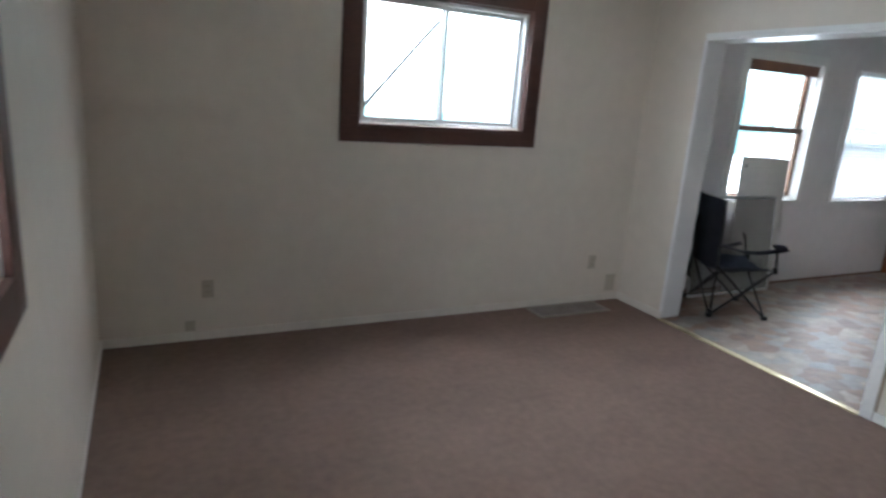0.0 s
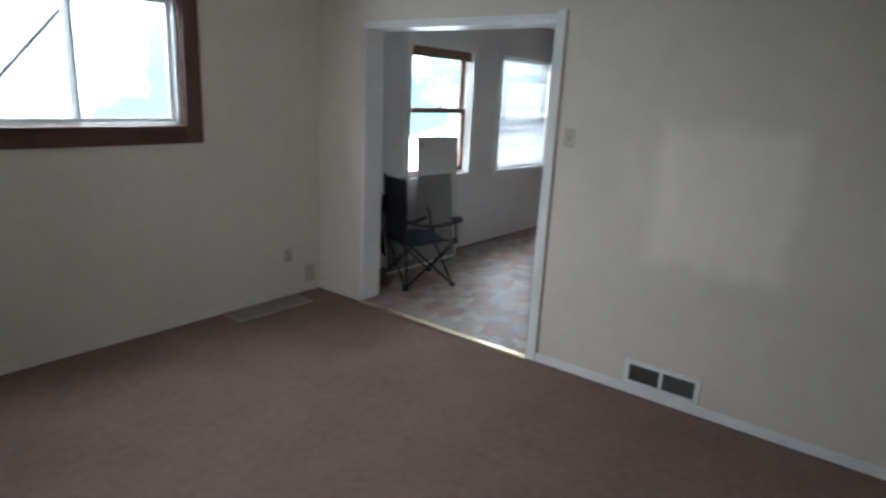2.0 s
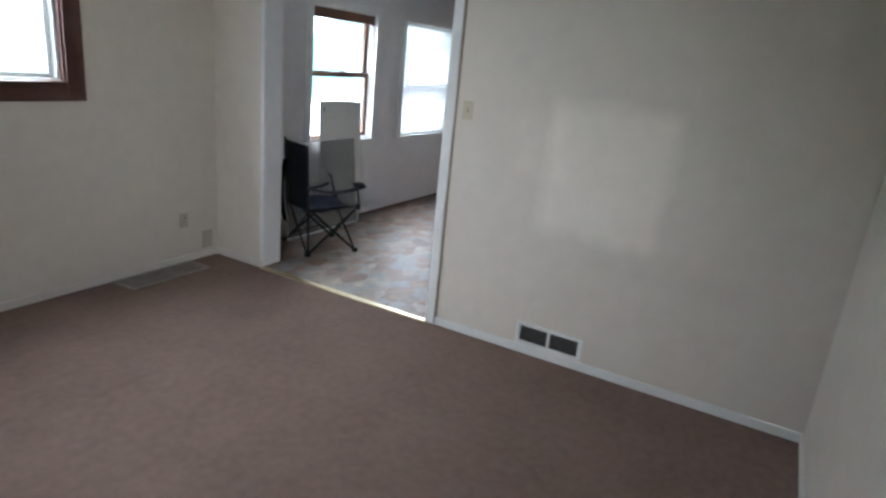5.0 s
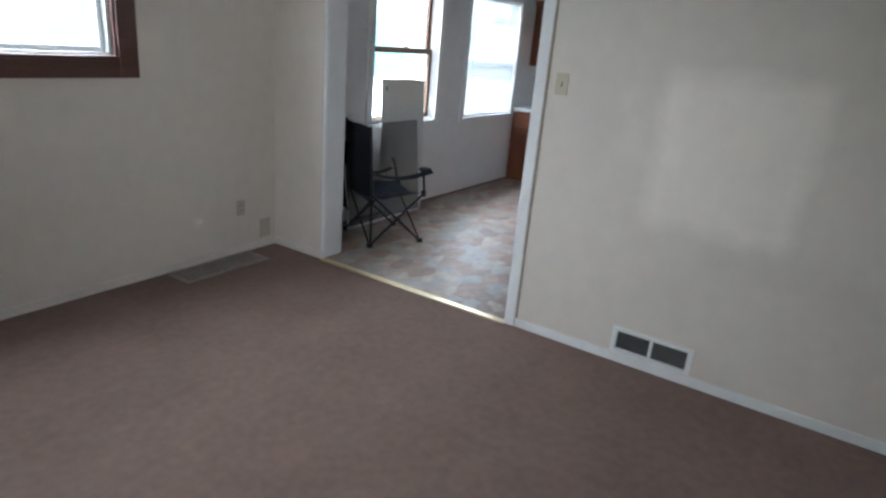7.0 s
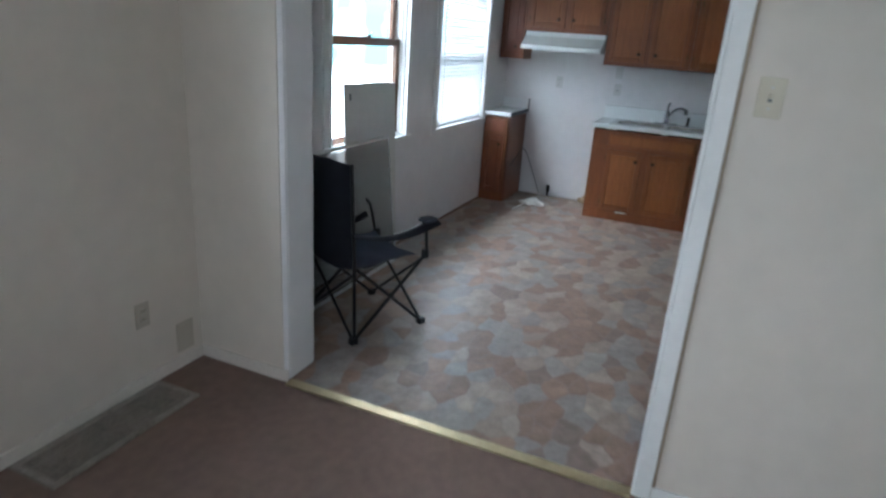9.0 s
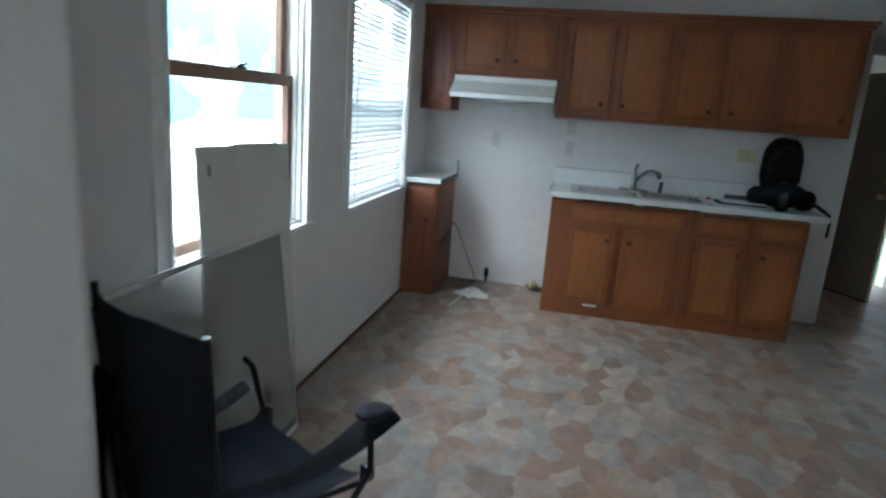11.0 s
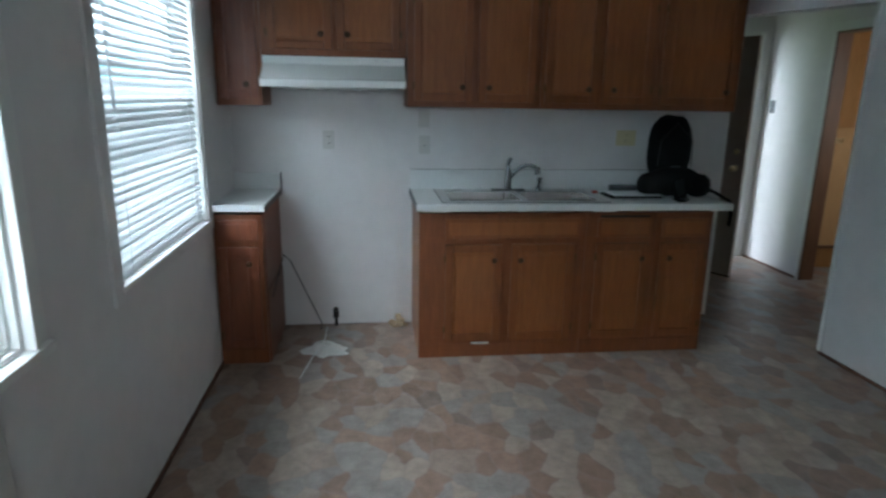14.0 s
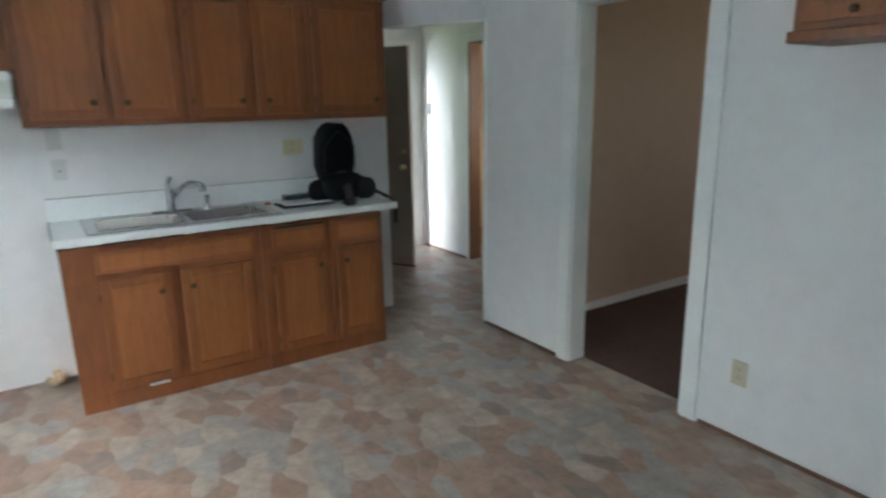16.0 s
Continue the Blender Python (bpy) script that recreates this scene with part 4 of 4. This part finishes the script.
def plate(name, label, category, face, a, z, material, sockets=2, w=0.072, h=0.116, toggle=False, tilt=0.0):
    """A wall plate; face is (axis, coordinate, direction out of the wall)."""
    axis, c, d = face
    t = thing(name, label, category)

    def slab(nm, a0, a1, z0, z1, d0, d1, mt, parent, bev=0.002):
        lo, hi = sorted((c + d * d0, c + d * d1))
        bm = bx(lo, hi, a0, a1, z0, z1, bevel=bev) if axis == "x" else bx(a0, a1, lo, hi, z0, z1, bevel=bev)
        return part(nm, bm, mt, parent)

    p = slab("cover_plate", a - w / 2, a + w / 2, z - h / 2, z + h / 2, 0, 0.006, material, t)
    if toggle:
        slab("slot", a - 0.005, a + 0.005, z - 0.012, z + 0.012, 0.006, 0.0075, M_GREYPL, p, 0.0004)
        slab("toggle", a - 0.005, a + 0.005, z - 0.002, z + 0.013, 0.0075, 0.02, material, t, 0.002)
        for dz in (-0.03, 0.03):
            slab("screw", a - 0.003, a + 0.003, z + dz - 0.003, z + dz + 0.003, 0.006, 0.0075, M_STEEL, p, 0.0005)
    for k in range(sockets):
        zz = z + (0.02 if k else -0.02)
        s = slab("socket", a - 0.016, a + 0.016, zz - 0.014, zz + 0.014, 0.006, 0.009, material, t, 0.003)
        for da in (-0.006, 0.006):
            slab("slot", a + da - 0.0015, a + da + 0.0015, zz - 0.004, zz + 0.006, 0.009, 0.0096, M_DARK, s, 0.0002)
    return t


plate("light_switch", "ivory toggle light switch beside the wide opening", "light switch", ("x", OW, -1), 4.185, 1.488, M_PLATE, 0, toggle=True)
plate("wall_outlet", "ivory duplex outlet low on the cream wall", "outlet", ("y", N, -1), 3.745, 0.352, M_BEIGE)
plate("phone_jack", "beige surface-mounted jack plate near the corner", "jack", ("y", N, -1), 3.972, 0.155, M_BEIGE, 0, 0.10, 0.15)
plate("wall_outlet", "beige outlet low on the cream wall", "outlet", ("y", N, -1), 0.69, 0.338, M_BEIGE)
plate("phone_jack", "small round-cornered jack at the baseboard", "jack", ("y", N, -1), 0.58, 0.098, M_BEIGE, 0, 0.06, 0.07)
plate("wall_outlet", "ivory duplex outlet above the stove space", "outlet", ("x", EX, -1), 5.865, 1.233, M_PLATEW)
plate("blank_plate", "white blank cover plate under the wall cabinet", "cover plate", ("x", EX, -1), 5.264, 1.374, M_PLATEW, 0)
plate("light_switch", "white switch plate above the sink counter", "light switch", ("x", EX, -1), 5.259, 1.207, M_PLATEW, 0, toggle=True)
plate("wall_outlet", "yellowed outlet plate above the counter", "outlet", ("x", EX, -1), 3.915, 1.262, M_YELLOW, 2, 0.135, 0.10)
plate("wall_outlet", "ivory duplex outlet beside the doorway", "outlet", ("y", KS, 1), 6.02, 0.325, M_PLATE)
plate("light_switch", "dark switch plate beside the entrance", "light switch", ("y", 1.88, 1), 10.12, 1.47, M_GREYPL, 0, toggle=True)

vent = thing("return_vent", "white wall return grille with thin louvres in two panels", "vent")
part("backing", bx(OW - 0.004, OW - 0.002, 3.245, 3.64, 0.082, 0.197), M_DARK, vent)
bm = B()
for y0, y1, z0, z1 in ((3.222, 3.25, 0.064, 0.214), (3.635, 3.663, 0.064, 0.214), (3.25, 3.635, 0.193, 0.214), (3.25, 3.635, 0.064, 0.087), (3.434, 3.452, 0.087, 0.193)):
    box(bm, OW - 0.02, OW - 0.001, y0, y1, z0, z1, 0.002)
part("frame", bm, M_TRIM, vent)
for y0, y1 in ((3.25, 3.434), (3.452, 3.635)):
    for k in range(8):
        z = 0.094 + k * 0.0125
        s = part("louvre", bx(-0.0035, 0.0035, y0, y1, -0.0007, 0.0007), M_LOUVRE, vent)
        s.matrix_basis = pose(OW - 0.011, 0, z, 0, 8, 0)

reg = thing("floor_register", "worn dusty beige metal floor register in the carpet", "vent")
RX0, RX1, RY0, RY1 = 3.10, 3.785, 6.195, 6.435
bm = B()
for x0, x1, y0, y1 in ((RX0, RX1, RY0, RY0 + 0.026), (RX0, RX1, RY1 - 0.026, RY1), (RX0, RX0 + 0.026, RY0 + 0.026, RY1 - 0.026), (RX1 - 0.026, RX1, RY0 + 0.026, RY1 - 0.026)):
    box(bm, x0, x1, y0, y1, 0.0, 0.012, 0.003)
part("frame", bm, M_REGRIM, reg, "pale worn rim")
part("backing", bx(RX0 + 0.026, RX1 - 0.026, RY0 + 0.026, RY1 - 0.026, 0.0005, 0.003), M_DUST, reg)
for k in range(34):
    x = RX0 + 0.036 + k * 0.0186
    part("slat", bx(x - 0.0068, x + 0.0068, RY0 + 0.026, RY1 - 0.026, 0.004, 0.0085), M_REG, reg)
# solid dark bar that puts in the shade behind the register
part("gap", bx(RX0, RX1, RY1, RY1 + 0.009, 0.0, 0.004), M_DARK, reg, "dark strip for the shaded gap against the baseboard")
for y in (6.275, 6.355):
    part("crossbar", bx(RX0 + 0.026, RX1 - 0.026, y - 0.004, y + 0.004, 0.0085, 0.0105), M_REG, reg)

th = thing("thermostat", "round ivory wall thermostat with a conical dial", "thermostat")
TX, TZ = 2.20, 1.708
part("base", cyl(B(), (TX, SL, TZ), (TX, SL + 0.006, TZ), 0.034, 0.034, 28), M_BEIGE, th, smooth=True)
part("cover", cyl(B(), (TX, SL + 0.006, TZ), (TX, SL + 0.022, TZ), 0.031, 0.026, 28), M_BEIGE, th, smooth=True)
part("dial", cyl(B(), (TX, SL + 0.022, TZ), (TX, SL + 0.030, TZ), 0.021, 0.018, 20), M_PLATE, th, smooth=True)

# ---- folding chair ----
ch = thing("camping_chair", "dark navy folding camping chair with black tube frame", "chair")
ch.matrix_world = pose(4.87, 5.995, 0, 0, 0, -25)
fw, fd = 0.25, 0.235
foot = {(sx, sy): (fd * sx, fw * sy, 0.015) for sx in (-1, 1) for sy in (-1, 1)}
seatc = {(sx, sy): (0.22 * sx, 0.24 * sy, 0.40) for sx in (-1, 1) for sy in (-1, 1)}
for k, p in foot.items():
    f_ = part("foot", bx(p[0] - 0.022, p[0] + 0.022, p[1] - 0.018, p[1] + 0.018, 0.0, 0.035, bevel=0.006), M_TUBE, ch)
for sy in (-1, 1):
    part("leg", cyl(B(), foot[(1, sy)], (-0.235, 0.245 * sy, 0.44), 0.0095), M_TUBE, ch, smooth=True)
    part("leg", cyl(B(), foot[(-1, sy)], (0.255, 0.25 * sy, 0.44), 0.0095), M_TUBE, ch, smooth=True)
    part("leg", cyl(B(), foot[(1, sy)], (0.23, -0.235 * sy, 0.40), 0.0085), M_TUBE, ch, smooth=True)
    part("leg", cyl(B(), foot[(-1, sy)], (-0.22, -0.235 * sy, 0.40), 0.0085), M_TUBE, ch, smooth=True)
    part("back_post", tube(B(), [(-0.225, 0.245 * sy, 0.03), (-0.235, 0.248 * sy, 0.44), (-0.262, 0.25 * sy, 0.985)], 0.0095), M_TUBE, ch, smooth=True)
    part("arm_post", tube(B(), [(0.25, 0.25 * sy, 0.43), (0.22, 0.27 * sy, 0.60), (0.19, 0.272 * sy, 0.635)], 0.0095), M_TUBE, ch, smooth=True)
    part("joint", ball(B(), (0.012, 0.247 * sy, 0.225), 0.018), M_TUBE, ch)
    part("joint", bx(0.235, 0.268, 0.235 * sy - 0.016, 0.235 * sy + 0.016, 0.40, 0.45, bevel=0.005), M_TUBE, ch)


def cloth(nx, ny, fn, thick=0.006):
    bm = B()
    g = [[bm.verts.new(fn(i / nx, j / ny)) for j in range(ny + 1)] for i in range(nx + 1)]
    for i in range(nx):
        for j in range(ny):
            bm.faces.new((g[i][j], g[i + 1][j], g[i + 1][j + 1], g[i][j + 1]))
    bmesh.ops.solidify(bm, geom=bm.faces[:], thickness=thick)
    return bm


def seat_fn(u, v):
    x, y = -0.235 + 0.47 * u, (v - 0.5) * 0.47
    sag = 0.085 * (1 - (2 * v - 1) ** 2) * (1 - 0.5 * (2 * u - 1) ** 2)
    return (x, y, 0.425 + 0.012 * u - sag + 0.018 * noise.noise(Vector((x * 8, y * 8, 3))))


def back_fn(u, v):
    z, y = 0.42 + 0.585 * u, (v - 0.5) * (0.415 + 0.10 * u - 0.03 * u ** 6)
    belly = 0.05 * (1 - (2 * v - 1) ** 2)
    dip = 0.02 * (1 - (2 * v - 1) ** 2) * u
    return (-0.232 - 0.03 * u - belly, y, z - dip - 0.03 * u ** 3 * (2 * v - 1) ** 4 + 0.022 * noise.noise(Vector((z * 5, y * 7, 1))) * u)


part("seat", cloth(18, 18, seat_fn), M_SEAT, ch, smooth=True)
part("backrest", cloth(14, 14, back_fn), M_NAVY, ch, smooth=True)
part("armrest", cloth(12, 5, lambda u, v: (-0.27 + 0.55 * u, -0.275 + (v - 0.5) * (0.05 + 0.06 * u), 0.64 - 0.05 * math.sin(math.pi * u) - 0.02 * (2 * v - 1) ** 2)), M_NAVY, ch, "sagging navy fabric armrest", smooth=True)
part("armrest", cloth(12, 5, lambda u, v: (-0.27 + 0.46 * u, 0.275 + (v - 0.5) * 0.07, 0.62 - 0.11 * math.sin(math.pi * u * 0.8) - 0.02 * (2 * v - 1) ** 2)), M_NAVY, ch, "sagging navy fabric armrest", smooth=True)
part("storage_sleeve", cloth(6, 10, lambda u, v: (-0.30 - 0.04 * math.sin(math.pi * v), 0.06 + 0.12 * u + 0.01 * math.sin(6 * v), 0.80 - 0.56 * v)), M_BLACK, ch, "black carry bag hanging on the back", smooth=True)

part("arm_pad", blob(B(), (0.225, -0.275, 0.642), (0.055, 0.045, 0.015), 0.0, 2.6, 12), M_NAVY, ch, "padded navy end of the armrest", smooth=True)

# ---- board and insect screen leaning under the window ----
bd = thing("leaning_board", "tall off-white board leaning against the kitchen window", "board")
bdm = pose(5.60, N - 0.125, 0.02, -3.6, 1.6, 0)
o = part("panel", bx(-0.35, 0.31, -0.005, 0.005, 0, 1.262, bevel=0.002), M_BOARD, bd)
o.matrix_basis = bdm
o = part("torn_edge", bx(-0.12, 0.22, -0.0045, 0.0045, 1.262, 1.268, bevel=0.001), M_BOARD, bd)
o.matrix_basis = bdm
o = part("tape", bx(-0.295, -0.275, -0.0065, -0.0052, 1.16, 1.20), M_GREYPL, bd, "scrap of dark tape")
o.matrix_basis = bdm
sc = thing("window_screen", "grey insect window screen with aluminium frame leaning on the wall", "window screen")
sm = pose(5.285, N - 0.175, 0.006, -6.0, 0, 0)
bm = B()
for x0, x1, z0, z1 in ((-0.54, 0.54, 0.90, 0.922), (-0.54, 0.54, 0.0, 0.022), (-0.54, -0.518, 0.022, 0.90), (0.53, 0.54, 0.022, 0.90)):
    box(bm, x0, x1, -0.005, 0.005, z0, z1, 0.002)
o = part("frame", bm, M_ALU, sc)
o.matrix_basis = sm
o = part("mesh", bx(-0.518, 0.53, -0.001, 0.001, 0.022, 0.90), M_MESH, sc)
o.matrix_basis = sm

# ---- small things on the kitchen floor ----
rg = thing("rag", "crumpled white rag on the floor by the corner cabinet", "rag")


def rag_fn(u, v):
    a = 2 * math.pi * u
    edge = 0.085 + 0.075 * noise.noise(Vector((math.cos(a) * 1.6, math.sin(a) * 1.6, 2.2)))
    x, y = v * edge * math.cos(a), v * edge * 1.35 * math.sin(a)
    lift = 0.006 + 0.05 * (1 - v) + 0.05 * abs(noise.noise(Vector((x * 22, y * 22, 0.7)))) * (1 - 0.7 * v)
    return (8.165 + x, 5.895 + y, lift)


bm = cloth(36, 9, rag_fn, 0.003)
part("cloth", bm, M_RAG, rg, smooth=True)
part("stick", tube(B(), [(7.80, 6.0, 0.004), (8.06, 5.95, 0.02), (8.2, 5.90, 0.03), (8.46, 5.895, 0.045)], 0.0035, 8), M_PAPER, rg, "thin white stick")
tagged(mesh_ob("pipe_stub", cyl(cyl(B(), (8.60, 5.845, 0.0), (8.60, 5.845, 0.07), 0.011), (8.60, 5.845, 0.06), (8.595, 5.845, 0.125), 0.02, 0.016), M_DARK, True), "dark capped gas pipe stub rising from the floor", "pipe")
tagged(mesh_ob("copper_line", tube(B(), [(8.15, 6.178, 0.36), (8.58, 6.170, 0.50), (8.605, 6.13, 0.45), (8.61, 5.945, 0.02), (8.52, 5.94, 0.006)], 0.0034, 8), M_TUBE, True), "thin dark line bent down from the cabinet side", "tube")
for k in range(16):
    p = (8.565 + random.uniform(-0.05, 0.045), 5.375 + 0.10 * random.random(), 0.012 + (0.022 if k > 8 else 0) + (0.02 if k > 12 else 0))
    s = random.uniform(0.012, 0.024)
    tagged(mesh_ob("foam_crumb", blob(B(), p, (s, s * 1.2, min(s, p[2])), random.random() * 3, 2.2, 9), M_FOAM, True), "tan crumb of old insulation foam on the floor", "debris", "foam crumbs")

# ---- short wall cabinet by the doorway ----
sc2 = thing("upper_cabinet", "reddish-brown wooden wall cabinet beside the doorway", "cabinet")
part("body", bx(5.05, 5.80, KS, KS + 0.29, 1.75, 2.17, bevel=0.002), M_OAKFRAME, sc2)
part("bottom_rail", bx(5.04, 5.81, KS, KS + 0.31, 1.712, 1.75, bevel=0.004), M_OAKFRAME, sc2)
for a, b in ((5.08, 5.41), (5.43, 5.77)):
    d = part("door", bx(a, b, KS + 0.29, KS + 0.308, 1.775, 2.15, bevel=0.004), M_OAK, sc2)
    part("panel", bx(a + 0.05, b - 0.05, KS + 0.304, KS + 0.312, 1.825, 2.10, bevel=0.003), M_OAK, d)
    part("knob", ball(B(), ((a + b) / 2, KS + 0.325, 1.80), 0.014), M_KNOB, d)

# ---- doors ----
ed = thing("door_1", "brown painted entrance door standing open into the hall", "door", kind="structure")
hx, hy_, lx, ly = 10.22, 2.87, 9.52, 2.47
ang = math.degrees(math.atan2(ly - hy_, lx - hx))
dm = pose(hx, hy_, 0, 0, 0, ang)
o = part("leaf", bx(0, 0.806, -0.02, 0.02, 0.012, 2.03, bevel=0.003), M_DOORBR, ed)
o.matrix_basis = dm
for z, r in ((0.96, 0.028), (1.10, 0.022)):
    for sg in (-1, 1):
        bm = cyl(B(), (0.74, 0.02 * sg, z), (0.74, 0.034 * sg, z), r, seg=16)
        if z < 1:
            cyl(bm, (0.74, 0.034 * sg, z), (0.74, 0.06 * sg, z), 0.012)
            ball(bm, (0.74, 0.068 * sg, z), 0.026)
        k = part("knob" if z < 1 else "deadbolt", bm, M_BRASS, ed, smooth=True)
        k.matrix_basis = dm
o = part("weatherstrip", bx(0, 0.806, -0.022, 0.022, 0.004, 0.02), M_DARK, ed)
o.matrix_basis = dm
cp = thing("closet_panel", "light tan wooden panel with a brass hook in the closet", "panel")
part("board", bx(9.782, 9.80, 1.105, 1.755, 0.22, 1.30, bevel=0.003), M_TAN, cp)
part("bottom_rail", bx(9.77, 9.80, 1.105, 1.755, 0.19, 0.22, bevel=0.003), M_SASH, cp)
bm = bx(9.776, 9.782, 1.40, 1.46, 1.16, 1.21, bevel=0.002)
tube(bm, [(9.776, 1.43, 1.19), (9.74, 1.43, 1.18), (9.725, 1.43, 1.21)], 0.006, 8)
part("coat_hook", bm, M_BRASS, cp, smooth=True)
